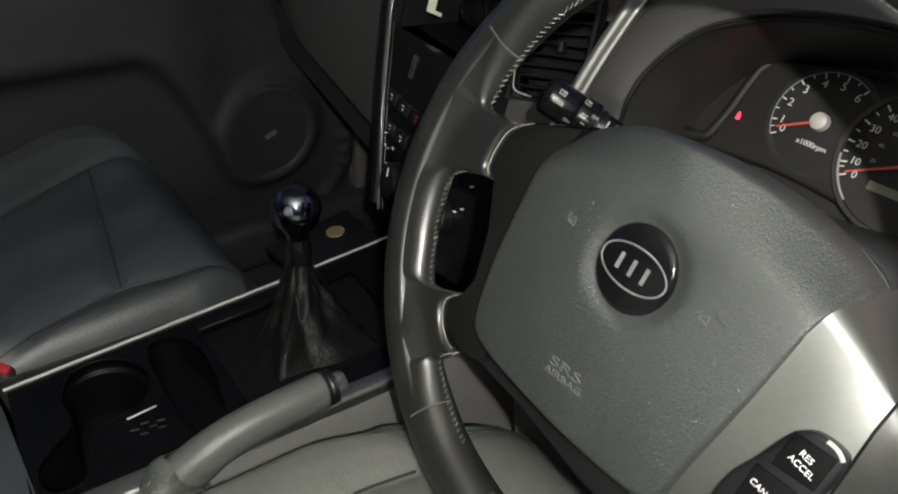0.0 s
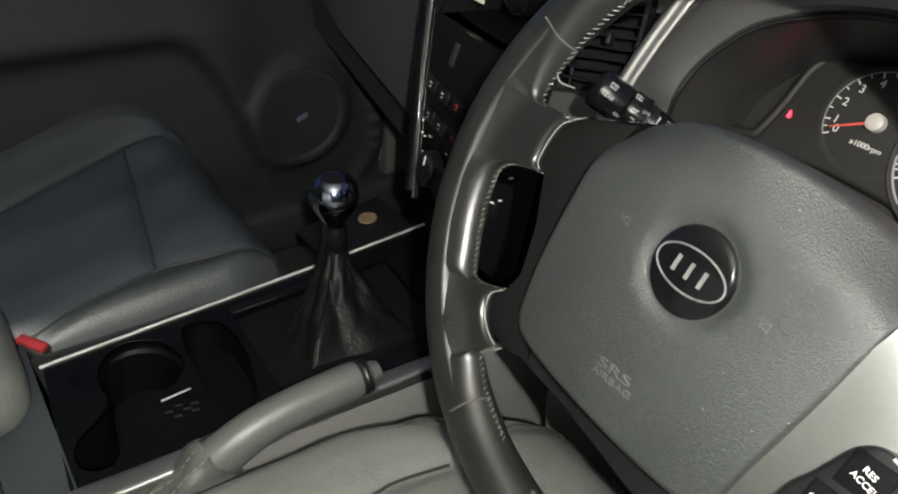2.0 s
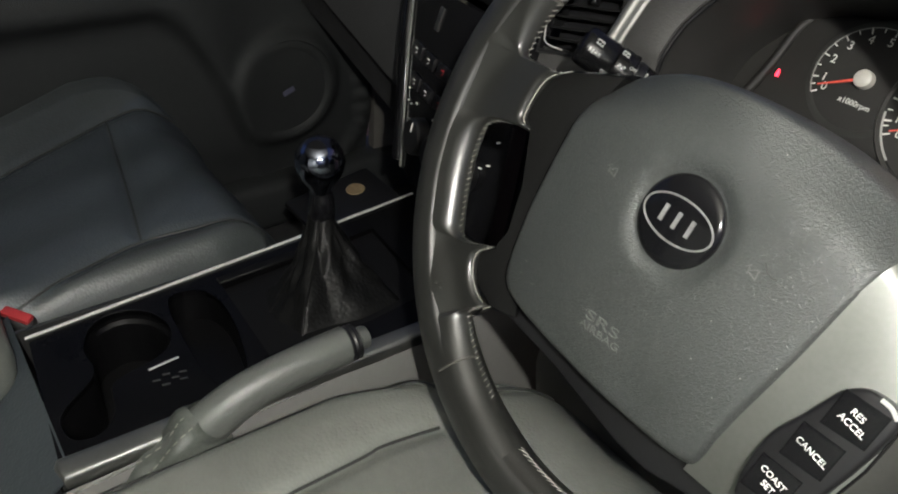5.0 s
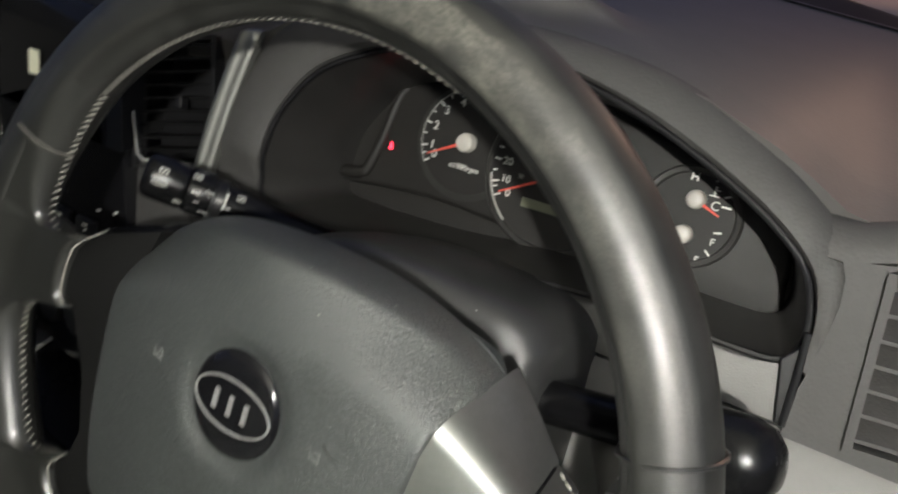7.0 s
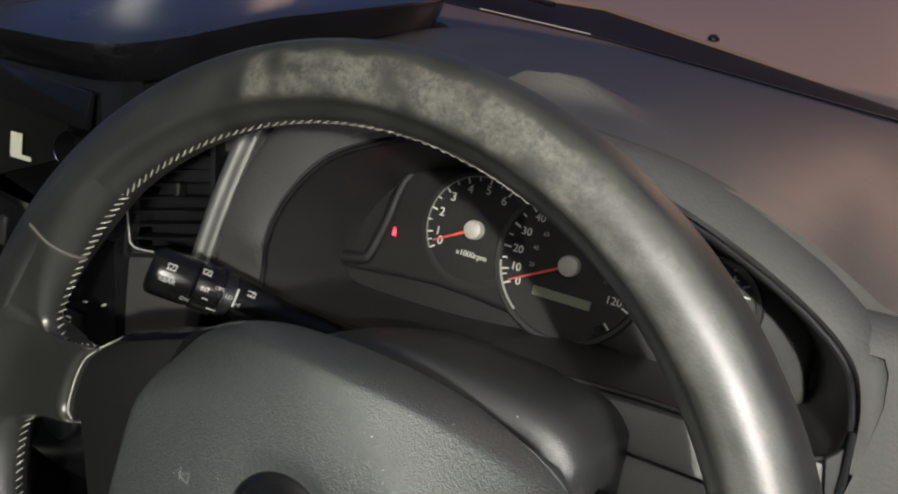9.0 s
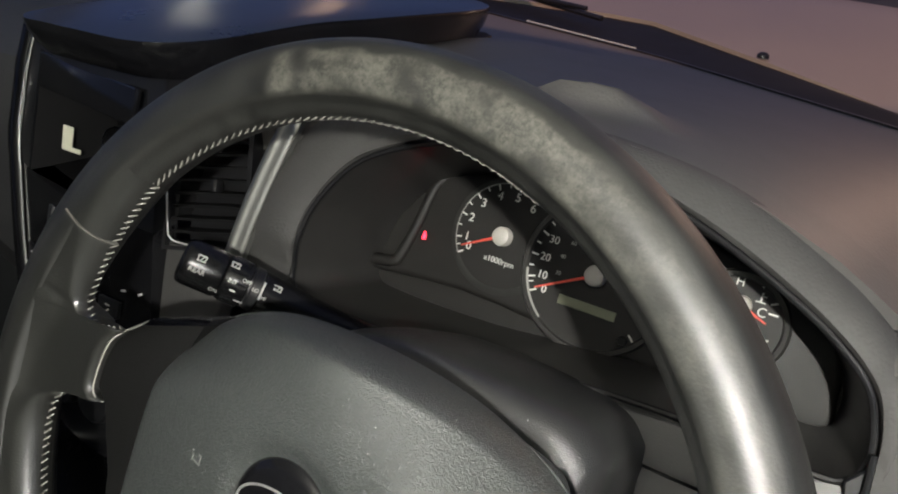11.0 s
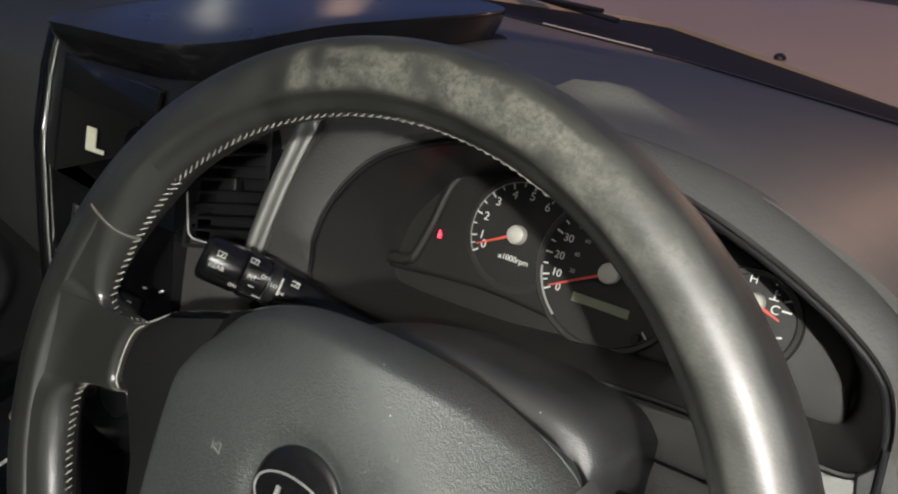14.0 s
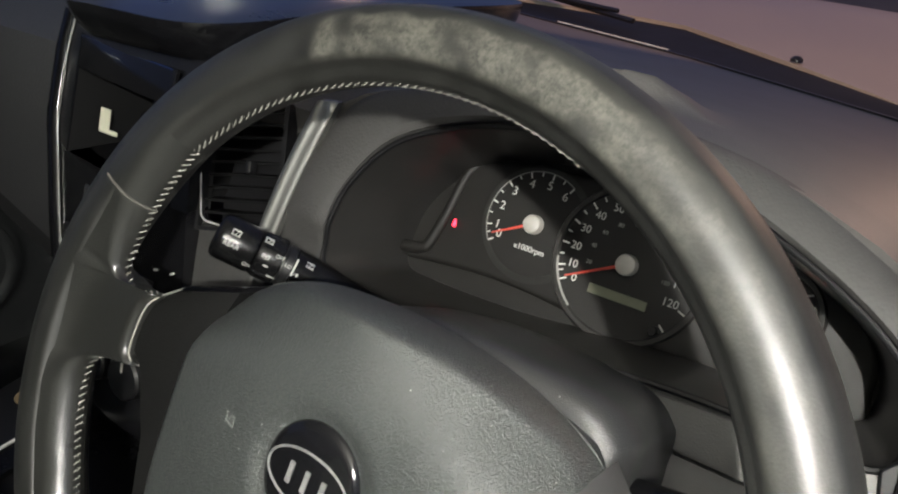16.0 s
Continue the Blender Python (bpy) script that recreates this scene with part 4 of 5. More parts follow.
    face = [[Vector(a).lerp(Vector(b), q) + Vector((0, 0, 0.0015 * math.sin(math.pi * q))) for q in (0, 0.25, 0.5, 0.75, 1)] for a, b in (
        ((-0.0835, 0.052, -0.012), (-0.1185, 0.0405, -0.004)),
        ((-0.086, 0.042, -0.01), (-0.1235, 0.0325, 0.003)),
        ((-0.088, 0.026, -0.008), (-0.1262, 0.024, 0.0035)),
        ((-0.089, 0.01, -0.008), (-0.1262, 0.01, 0.0035)),
        ((-0.089, 0, -0.008), (-0.119, 0.0015, 0.002)),
        ((-0.09, -0.03, -0.009), (-0.109, -0.03, -0.001)),
        ((-0.09, -0.058, -0.009), (-0.1035, -0.06, -0.001)),
        ((-0.088, -0.07, -0.009), (-0.106, -0.0715, 0.001)),
        ((-0.086, -0.08, -0.009), (-0.1155, -0.0815, 0.003)),
        ((-0.08, -0.095, -0.01), (-0.1105, -0.0965, 0.002)),
        ((-0.078, -0.106, -0.012), (-0.094, -0.107, -0.004)))]
    part("spoke_panel", sheet(face, 0.020), SPOKE, w, "satin black spoke panel")
    fold = [[Vector(a).lerp(Vector(b), q) for q in (0, 0.33, 0.66, 1)] for a, b in (((-0.083, 0.0560, -0.040), (-0.1190, 0.0440, -0.038)), ((-0.083, 0.0560, -0.026), (-0.1195, 0.0440, -0.024)), ((-0.083, 0.0550, -0.017), (-0.1192, 0.0430, -0.012)), ((-0.0835, 0.0522, -0.012), (-0.1186, 0.0407, -0.004)))]
    part("spoke_fold", sheet(fold, 0.010), GLOSS, w)

    # driver-side spoke: silver panel with a rolled upper edge, leather of the same section out to the rim
    def section(a, b, low):
        """From the back edge b over the roll at a, down the face to low."""
        a, b = Vector(a), Vector(b)
        up = (a - Vector(low[0])).normalized()
        knee = a + up * 0.0060
        start, end = a - up * 0.0015, knee.lerp(b, 0.28)
        out = [b, b.lerp(end, 0.35), b.lerp(end, 0.7)]
        for k in range(9):
            t = 1 - k / 8
            out.append(start.lerp(knee, t).lerp(knee.lerp(end, t), t))
        return out + [Vector(p) for p in low]

    near = section((0.0895, 0.0256, 0.0048), (0.0990, 0.0480, -0.036), [(0.0855, 0.012, 0.0050), (0.0815, -0.003, 0.0048), (0.0770, -0.022, 0.0044), (0.0725, -0.042, 0.0038), (0.0680, -0.062, 0.003), (0.0640, -0.082, 0.001), (0.0600, -0.106, -0.004)])
    mids = section((0.1090, 0.0155, 0.0014), (0.1128, 0.0325, -0.037), [(0.1055, 0.003, 0.0022), (0.1025, -0.012, 0.0024), (0.0995, -0.028, 0.0022), (0.0965, -0.046, 0.0018), (0.093, -0.066, 0.001), (0.090, -0.086, -0.001), (0.086, -0.107, -0.006)])
    far = section((0.1281, 0.0050, -0.0030), (0.1262, 0.0160, -0.038), [(0.1272, -0.006, -0.0010), (0.1268, -0.018, 0.0), (0.1264, -0.034, 0.0), (0.1250, -0.050, 0.0), (0.121, -0.068, -0.001), (0.115, -0.086, -0.002), (0.104, -0.108, -0.007)])
    part("spoke_panel", sheet([[a.lerp(b, t) for t in (0, 0.33, 0.66)] + [b.lerp(c, t) for t in (0, 0.33, 0.66, 1)] for a, b, c in zip(near, mids, far)], 0.006), SILVER, w, "brushed silver spoke panel with a rolled upper edge", 60)
    part("shut_line", tube([p + Vector((0.0004, 0, 0.0004)) for p in far], 0.0007, 6), SOOT, w)
    rim = []
    for k, p in enumerate(far):
        t = k / (len(far) - 1)
        if k < 3:
            rim.append(spin(1.6 - 0.2 * k, R - 0.0150 + 0.003 * k, -0.006 + 0.005 * k))
        else:
            f = min(1.0, (k - 3) / 7)
            rim.append(spin(1.5 - 52 * max(0.0, t - 0.16), R - 0.006 + 0.006 * f, 0.0110 + 0.0066 * f))
    rows = []
    for p, q in zip(far, rim):
        d = q - p
        rows.append([p + d * t + Vector((0, 0, 0.25 * d.z * math.sin(2 * math.pi * t) * -0.5)) for t in [i / 12 for i in range(13)]])
    part("spoke_skin", sheet(rows, 0.004), COVER, w, "smooth leather spoke cover", 70)
    st = []
    for i in range(9):
        a, b = rows[0][1].lerp(rows[0][12], i / 9), rows[1][1].lerp(rows[1][12], i / 9)
        st.append(tube([a + (b - a) * -0.05, a + (b - a) * 0.16 + Vector((0.0015, 0.0006, 0.001)), a + (b - a) * 0.32 + Vector((0.003, 0, 0.0006))], [0.0005, 0.0009, 0.0005], 5))
    tagged(part("stitching", join(*st), THREAD, w, "pale whip stitching"), kind="stuff")
    pod = smooth_path([(0.0868, -0.0625, 0), (0.0938, -0.0450, 0), (0.0975, -0.0355, 0), (0.1022, -0.0248, 0), (0.1085, -0.0190, 0), (0.1155, -0.0178, 0), (0.1225, -0.0188, 0), (0.1262, -0.0222, 0), (0.1262, -0.0340, 0), (0.1200, -0.0640, 0), (0.1085, -0.0960, 0), (0.0880, -0.0930, 0)], 3, True)
    keys = part("control_pod", plate(pod, -0.008, 0.0072, 0.0022, 3), BLACK, w, "black cruise control buttons")
    for words, cx, cy in ((("RES", "ACCEL"), 0.1130, -0.0322), (("CANCEL",), 0.1062, -0.0545), (("COAST", "SET"), 0.0995, -0.0775)):
        key = [(-0.0095, 0.0095), (0.0105, 0.0092), (0.0090, -0.0085), (-0.0110, -0.0092)]
        kb = part("button", plate([(x + cx, y + cy) for x, y in key], 0.0070, 0.0086, 0.0010, 2), GLOSS, keys)
        for q, wd in enumerate(words):
            text("lettering", wd, 0.0042, pose(cx, cy + 0.0026 - q * 0.0050 if len(words) > 1 else cy, 0.0088, 0, 0, -12), MARK, kb)
    part("trim_edge", tube(smooth_path([(0.1165, -0.0186, 0.0078), (0.1215, -0.0196, 0.0076), (0.1252, -0.0226, 0.0070)], 4), 0.0011, 6), SATIN, keys)
    # lower edge behind the cover, and the hub
    part("trim_edge", plate([(-0.104, -0.108), (-0.088, -0.080), (0.070, -0.090), (0.098, -0.104), (0.088, -0.116), (0.040, -0.1270), (0.018, -0.1260), (-0.040, -0.1150), (-0.086, -0.1100), (-0.099, -0.1140)], -0.024, -0.014, 0.003, 2), BLACK, w)
    part("hub", lathe([(0.070, -0.028), (0.068, -0.045), (0.050, -0.060), (0, -0.060)], 36), BLACK, w)


steering_wheel()


def column():
    c = thing("steering_column_cover", COL, "dark grey moulded steering column cover behind the wheel", "column cover")

    def section(z, wide, top, low):
        pts = [(-wide, low), (-wide, top - 0.034), (-wide * 0.90, top - 0.020), (-wide * 0.66, top - 0.007), (-wide * 0.35, top), (0.0, top + 0.001), (wide * 0.35, top), (wide * 0.76, top - 0.004), (wide * 0.95, top - 0.016), (wide, top - 0.034), (wide, low), (wide * 0.6, low - 0.02), (-wide * 0.6, low - 0.02)]
        return [Vector((p.x, p.y, z)) for p in smooth_path([(x, y, 0) for x, y in pts], 4, True)]

    loops = [section(-0.088, 0.062, 0.028, -0.030), section(-0.0885, 0.078, 0.0470, -0.038), section(-0.0900, 0.0840, 0.0535, -0.041), section(-0.0930, 0.0880, 0.0570, -0.044), section(-0.0980, 0.0910, 0.0592, -0.046), section(-0.106, 0.0935, 0.0606, -0.05), section(-0.120, 0.0945, 0.0612, -0.052), section(-0.15, 0.0945, 0.0605, -0.055), section(-0.195, 0.0935, 0.0555, -0.06), section(-0.205, 0.091, 0.051, -0.06)]
    bm = bridge(loops)
    bm.faces.new([v for v in bm.verts[:len(loops[0])]])
    part("shell", bm, SHROUD, c, "grained dark grey plastic shell")
    # black plate added for the wheel's shade on the shell's front face
    part("collar", plate([(p.x, p.y) for p in section(0, 0.0740, 0.0385, -0.036)], -0.0885, -0.0865, 0.001, 1), SOOT, c)
    seam = tube([(0.0922, -0.004, -0.07), (0.0930, -0.004, -0.15), (0.0922, -0.004, -0.20)], 0.0010, 6)
    part("shut_line", seam, BLACK, c)
    # ignition lock on the right flank
    lock = pose(0.152, -0.004, -0.122, 18, 30, 0)
    ign = part("ignition_lock", lathe([(0.027, -0.03), (0.027, 0.016), (0.0255, 0.019), (0.0200, 0.020), (0.0188, 0.018), (0.0188, 0.006)], 36, lock), GREY, c, "pale grey ignition lock collar")
    part("bore", lathe([(0.0188, 0.006), (0.0165, 0.0045), (0.0, 0.0045)], 32, lock), SOOT, ign)
    part("lit_ring", lathe([(0.0150, 0.0046), (0.0146, 0.0062), (0.0130, 0.0062), (0.0126, 0.0046)], 32, lock), GREEN, ign, "green ring round the key slot")
    part("key_slot", join(lathe([(0, 0.0075), (0.0090, 0.0070), (0.0100, 0.0046)], 28, lock)), CAP, ign, "pale lock barrel")
    part("slot", block(0.0022, 0.011, 0.001, lock @ pose(0, 0, 0.0077)), SOOT, ign)
    for a in (130, 155, 180, 205):
        part("tick", block(0.0012, 0.006, 0.0006, lock @ pose(*spin(a, 0.0232, 0.0197), 0, 0, a - 90)), DIM, ign)


column()


def stalk(name, base, tip, label, marks, fat):
    """A switch stalk from the column to its tip, with a wide outer grip."""
    s = thing(name, COL, label, "control stalk")
    b, t = Vector(base), Vector(tip)
    d = t - b
    at = lambda k: b + d * k
    def run(name, mat, *pairs):
        part(name, tube([at(k) for k, r in pairs], [r for k, r in pairs], 28), mat, s)

    if fat > 1:
        run("arm", STALK, (0, 0.0105), (0.10, 0.0112), (0.46, 0.0112), (0.52, 0.0125), (0.58, 0.0150))
        run("grip", STALK, (0.585, 0.0150), (0.60, 0.0172), (0.66, 0.0186), (0.80, 0.0192), (0.90, 0.0182), (0.96, 0.0150), (0.99, 0.0095), (1.0, 0.003))
    else:
        run("arm", STALK, (0, 0.0082), (0.20, 0.0090), (0.36, 0.0100), (0.40, 0.0108))
        run("sleeve", STALK, (0.36, 0.0100), (0.41, 0.0112), (0.56, 0.0128), (0.612, 0.0132), (0.616, 0.0124))
        run("collar", BLACK, (0.616, 0.0124), (0.620, 0.0136), (0.655, 0.0138), (0.659, 0.0130), (0.668, 0.0130), (0.672, 0.0139))
        run("switch_ring", STALK, (0.672, 0.0130), (0.676, 0.0141), (0.700, 0.0143), (0.785, 0.0143), (0.792, 0.0139), (0.796, 0.0132))
        run("grip", STALK, (0.797, 0.0132), (0.801, 0.0140), (0.815, 0.0144), (0.955, 0.0144), (0.978, 0.0139), (0.990, 0.0126), (0.997, 0.0098), (1.0, 0.0065), (1.0005, 0.001))
        for q in range(14):
            a = 2 * math.pi * q / 14
            e1 = d.orthogonal().normalized()
            off = (e1 * math.cos(a) + d.normalized().cross(e1) * math.sin(a)) * 0.0142
            part("rib", tube([at(0.690) + off, at(0.775) + off], 0.0008, 6), STALK, s)
        part("lever_tab", block(0.010, 0.006, 0.005, Matrix.Translation(at(0.655) + Vector((-0.002, 0.0130, 0.004))), 0.0015, 2), STALK, s)
    # printed marks lie on the side that faces the driver
    x = -d.normalized() if t.x < b.x else d.normalized()
    out = Vector((0.10, 0.35, 1.0)) if fat > 1 else Vector((0.60, 0.22, 0.76))
    face = out - x * x.dot(out)
    face.normalize()
    y = face.cross(x)
    rot = Matrix((x, y, face)).transposed().to_4x4()
    for kind, k, up, size in marks:
        size *= 0.66 if fat > 1 else 0.56
        r = (0.0114 if k < 0.56 else 0.0192) if fat > 1 else (0.0098 + 0.0056 * (k - 0.36) / 0.26 * 0.6 if k < 0.616 else 0.0139 if k < 0.672 else 0.0149 if k < 0.79 else 0.0145)
        lean = math.asin(max(-0.9, min(0.9, up / r)))
        m = Matrix.Translation(at(k)) @ rot @ pose(0, 0, 0, -math.degrees(lean)) @ pose(0, 0, r + 0.0003)
        if kind == "wiper":
            w = [bar(0, -size * 0.3, 0, size, size * 0.12), bar(-size * 0.4, 0.0, 0, size * 0.12, size * 0.6, 12), bar(size * 0.4, 0.0, 0, size * 0.12, size * 0.6, -12), bar(0, size * 0.3, 0, size * 0.9, size * 0.12), bar(size * 0.1, 0.1 * size, 0, size * 0.1, size * 0.7, -30)]
            bm = join(*w)
            bmesh.ops.transform(bm, matrix=m, verts=bm.verts[:])
            part("printed_symbol", bm, DIM, s)
        elif kind == "bar":
            bm = bar(0, 0, 0, size, 0.0007)
            bmesh.ops.transform(bm, matrix=m, verts=bm.verts[:])
            part("printed_symbol", bm, DIM, s)
        elif kind == "line":
            bm = bar(0, 0, 0, 0.0012, size)
            bmesh.ops.transform(bm, matrix=m, verts=bm.verts[:])
            part("printed_symbol", bm, DIM, s)
        else:
            text("lettering", kind, size, m, DIM, s)
    return s


stalk("wiper_stalk", (-0.088, 0.0349, -0.1666), (-0.1782, 0.0594, -0.0777), "black wiper stalk with white printed symbols beside the column",
      [("wiper", 0.915, 0.0042, 0.0100), ("REAR", 0.915, -0.0035, 0.0074), ("wiper", 0.765, 0.0085, 0.0098), ("INT", 0.750, -0.0010, 0.0060), ("ON", 0.815, -0.0100, 0.0060), ("OFF", 0.690, 0.0020, 0.0060), ("bar", 0.735, -0.0060, 0.006),
       ("LO", 0.640, -0.0005, 0.0060), ("HI", 0.590, -0.0030, 0.0060), ("wiper", 0.545, 0.0055, 0.0095), ("line", 0.610, 0.0005, 0.020), ("bar", 0.690, -0.0105, 0.010)], 1.0)
stalk("light_stalk", (0.078, 0.009, -0.118), (0.205, 0.0355, -0.087), "black headlamp stalk with a fat rounded end", [("bar", 0.55, 0.004, 0.006), ("bar", 0.53, -0.005, 0.004), ("wiper", 0.50, 0.007, 0.006)], 1.25)


# ---- centre stack ----
LEFT = [(-0.440, 0.125, 0.470), (-0.460, 0.142, 0.535), (-0.482, 0.160, 0.594), (-0.514, 0.190, 0.675), (-0.519, 0.212, 0.735), (-0.514, 0.224, 0.770)]
RIGHT = [(-0.262, 0.105, 0.470), (-0.270, 0.122, 0.535), (-0.280, 0.138, 0.594), (-0.296, 0.165, 0.675), (-0.302, 0.185, 0.735), (-0.304, 0.196, 0.770)]


def stack_at(u, v):
    """A point of the stack's front: u from left to right, v from foot to top."""
    f = v * (len(LEFT) - 1)
    i = min(len(LEFT) - 2, int(f))
    a = Vector(LEFT[i]).lerp(Vector(LEFT[i + 1]), f - i)
    b = Vector(RIGHT[i]).lerp(Vector(RIGHT[i + 1]), f - i)
    return a.lerp(b, u) + Vector((0, -0.012 * math.sin(math.pi * u), 0))


def stack_frame(u, v, w=0.0):
    x = (stack_at(min(1, u + 0.02), v) - stack_at(max(0, u - 0.02), v)).normalized()
    y = (stack_at(u, min(1, v + 0.02)) - stack_at(u, max(0, v - 0.02))).normalized()
    z = x.cross(y).normalized()
    y = z.cross(x)
    m = Matrix((x, y, z)).transposed().to_4x4()
    m.translation = stack_at(u, v) + z * w
    return m


def centre_stack():
    c = thing("centre_stack", Matrix(), "gloss black centre stack with chrome edges, an open cubby and buttons", "centre console")

    def skin(u0, u1, v0, v1, nu=8, nv=10, thick=0.02):
        return sheet([[stack_at(u0 + (u1 - u0) * i / nu, v0 + (v1 - v0) * j / nv) for i in range(nu + 1)] for j in range(nv + 1)], thick, (0, 1, 0))

    part("control_fascia", skin(0.02, 1.0, 0.0, 0.56), GLOSS, c, "gloss black control panel")
    part("jamb", skin(0.02, 0.14, 0.56, 1.0), BLACK, c)
    part("jamb", skin(0.90, 1.0, 0.56, 1.0), BLACK, c)
    part("head", skin(0.14, 0.90, 0.93, 1.0), BLACK, c)
    d = Vector((0.02, 0.11, 0.0))
    for nm, pts in (("cubby_floor", ((0.14, 0.56), (0.90, 0.56))), ("cubby_roof", ((0.14, 0.93), (0.90, 0.93)))):
        a, b = (stack_at(*p) for p in pts)
        part(nm, sheet([[a, b], [a + d, b + d]], 0.003), SOOT, c)
    for u in (0.14, 0.90):
        a, b = stack_at(u, 0.56), stack_at(u, 0.93)
        part("cubby_side", sheet([[a, b], [a + d, b + d]], 0.003, (1 if u > 0.5 else -1, 0, 0)), SOOT, c)
    a, b = stack_at(0.14, 0.56) + d, stack_at(0.90, 0.56) + d
    e, f = stack_at(0.14, 0.93) + d, stack_at(0.90, 0.93) + d
    part("cubby_back", sheet([[a, b], [e, f]], 0.003, (0, 1, 0)), SOOT, c)
    # gloss flap under the cubby's roof
    m = stack_frame(0.52, 0.86, -0.006)
    part("flap", block(0.150, 0.030, 0.006, m, 0.002, 2), GLOSS, c, "gloss black flap")
    part("flap_edge", block(0.148, 0.0014, 0.0012, m @ pose(0, 0.0135, 0.0035)), DARKCHROME, c)
    # chrome mouldings down the left edge
    part("chrome_edge", tube([stack_at(0.02, v / 24) + Vector((0, -0.002, 0)) for v in range(25)], 0.0012, 8), STRIP, c, "bright chrome edge moulding")
    part("moulding", tube([stack_at(0.0, v / 24) + Vector((-0.012, 0.006, 0)) for v in range(25)], 0.0090, 10), GLOSS, c)
    for v0, v1 in ((0.50, 0.70), (0.76, 0.98)):
        part("chrome_edge", tube([stack_at(0.0, v0 + (v1 - v0) * k / 8) + Vector((-0.0175, 0.0005, 0)) for k in range(9)], 0.0009, 6), CHROME, c)
    # side wall towards the passenger
    rows = [[stack_at(0.0, v / 10) + Vector((-0.012 - 0.01 * k, 0.006 + 0.10 * k, 0)) for v in range(11)] for k in range(3)]
    part("flank", sheet(rows, 0.008, (1, 0, 0)), BLACK, c)
    # switches
    ring = part("socket", lathe([(0.0160, -0.09), (0.0165, 0.0), (0.0150, 0.001), (0.0145, -0.02), (0, -0.02)], 36, pose(-0.395, 0.208, 0.692, 80, 0, 8)), SOOT, c, "round socket with a thin bright ring")
    part("bright_ring", lathe([(0.0152, 0.0008), (0.0158, 0.0016), (0.0165, 0.0006)], 36, pose(-0.395, 0.208, 0.692, 80, 0, 8)), DARKCHROME, ring)
    part("slot_cover", block(0.008, 0.024, 0.003, stack_frame(0.36, 0.50, 0.001), 0.001, 2), SHROUD, c)
    for u in (0.30, 0.52, 0.74):
        kn = part("rotary_knob", lathe([(0.020, 0), (0.019, 0.012), (0.017, 0.014), (0, 0.014)], 32, stack_frame(u, 0.16, 0.0)), BLACK, c)
        part("pointer", block(0.0015, 0.010, 0.001, stack_frame(u, 0.16, 0.0145) @ pose(0, 0.010, 0)), MARK, kn)
    for v in (0.30, 0.40):
        for k in range(5):
            u = 0.16 + 0.155 * k
            bt = part("button", block(0.024, 0.014, 0.004, stack_frame(u, v, 0.001), 0.001, 2), BLACK, c)
            part("printed_symbol", join(block(0.005, 0.0012, 0.0006, stack_frame(u, v, 0.0034) @ pose(0, 0.002, 0)), block(0.0035, 0.0012, 0.0006, stack_frame(u, v, 0.0034) @ pose(0.001, -0.002, 0, 0, 0, 35))), MARK if k != 2 else RED, bt)
    for u, v in ((0.86, 0.44), (0.95, 0.445), (0.94, 0.30), (0.90, 0.22), (0.07, 0.22), (0.12, 0.22), (0.07, 0.26), (0.11, 0.17), (0.08, 0.12), (0.2, 0.24), (0.42, 0.24), (0.64, 0.24), (0.85, 0.2), (0.40, 0.10), (0.62, 0.10)):
        part("printed_symbol", block(0.0045, 0.0016, 0.0006, stack_frame(u, v, 0.0012) @ pose(0, 0, 0, 0, 0, 20 * (u * 10 % 2))), MARK, c)
    # hooded cowl on top
    out = smooth_path([(-0.498, 0.262, 0), (-0.492, 0.212, 0), (-0.455, 0.182, 0), (-0.41, 0.173, 0), (-0.37, 0.168, 0), (-0.304, 0.174, 0), (-0.274, 0.215, 0), (-0.270, 0.31, 0), (-0.258, 0.40, 0), (-0.262, 0.56, 0), (-0.30, 0.66, 0), (-0.40, 0.74, 0), (-0.48, 0.70, 0), (-0.505, 0.55, 0), (-0.505, 0.38, 0)], 4, True)

    def cowl(s, x, y):
        return 0.803 - 0.030 * max(0, (y - 0.32) / 0.4) ** 1.4 - 0.004 * s ** 8 - 0.013 * max(0, (-x - 0.36) / 0.17) ** 1.4

    part("cowl_base", block(0.20, 0.40, 0.09, pose(-0.385, 0.46, 0.700), 0.01, 2), SOOT, c)
    part("cowl", dome(out, cowl, 14, (-0.385, 0.42)), COWL, c, "smooth rounded cowl over the stack")
    lip = [[(-0.385 + (p.x + 0.385) * g, 0.42 + (p.y - 0.42) * g, cowl(1, p.x, p.y) - d) for p in out] for g, d in ((1.0, 0.0), (1.002, 0.003), (0.995, 0.010), (0.975, 0.020), (0.94, 0.030))]
    part("cowl_lip", bridge(lip), GLOSS, c)


centre_stack()

card = link("parking_card", join(block(0.011, 0.021, 0.0015, pose(-0.453, 0.200, 0.688, 78, 6, 12), 0.0004, 1), block(0.020, 0.004, 0.0015, pose(-0.4480, 0.1985, 0.6785, 78, 6, 12), 0.0004, 1)), PAPER)
tagged(card, "small cream card standing in the open cubby", "card")


# ---- console between the seats ----
ZC = 0.432


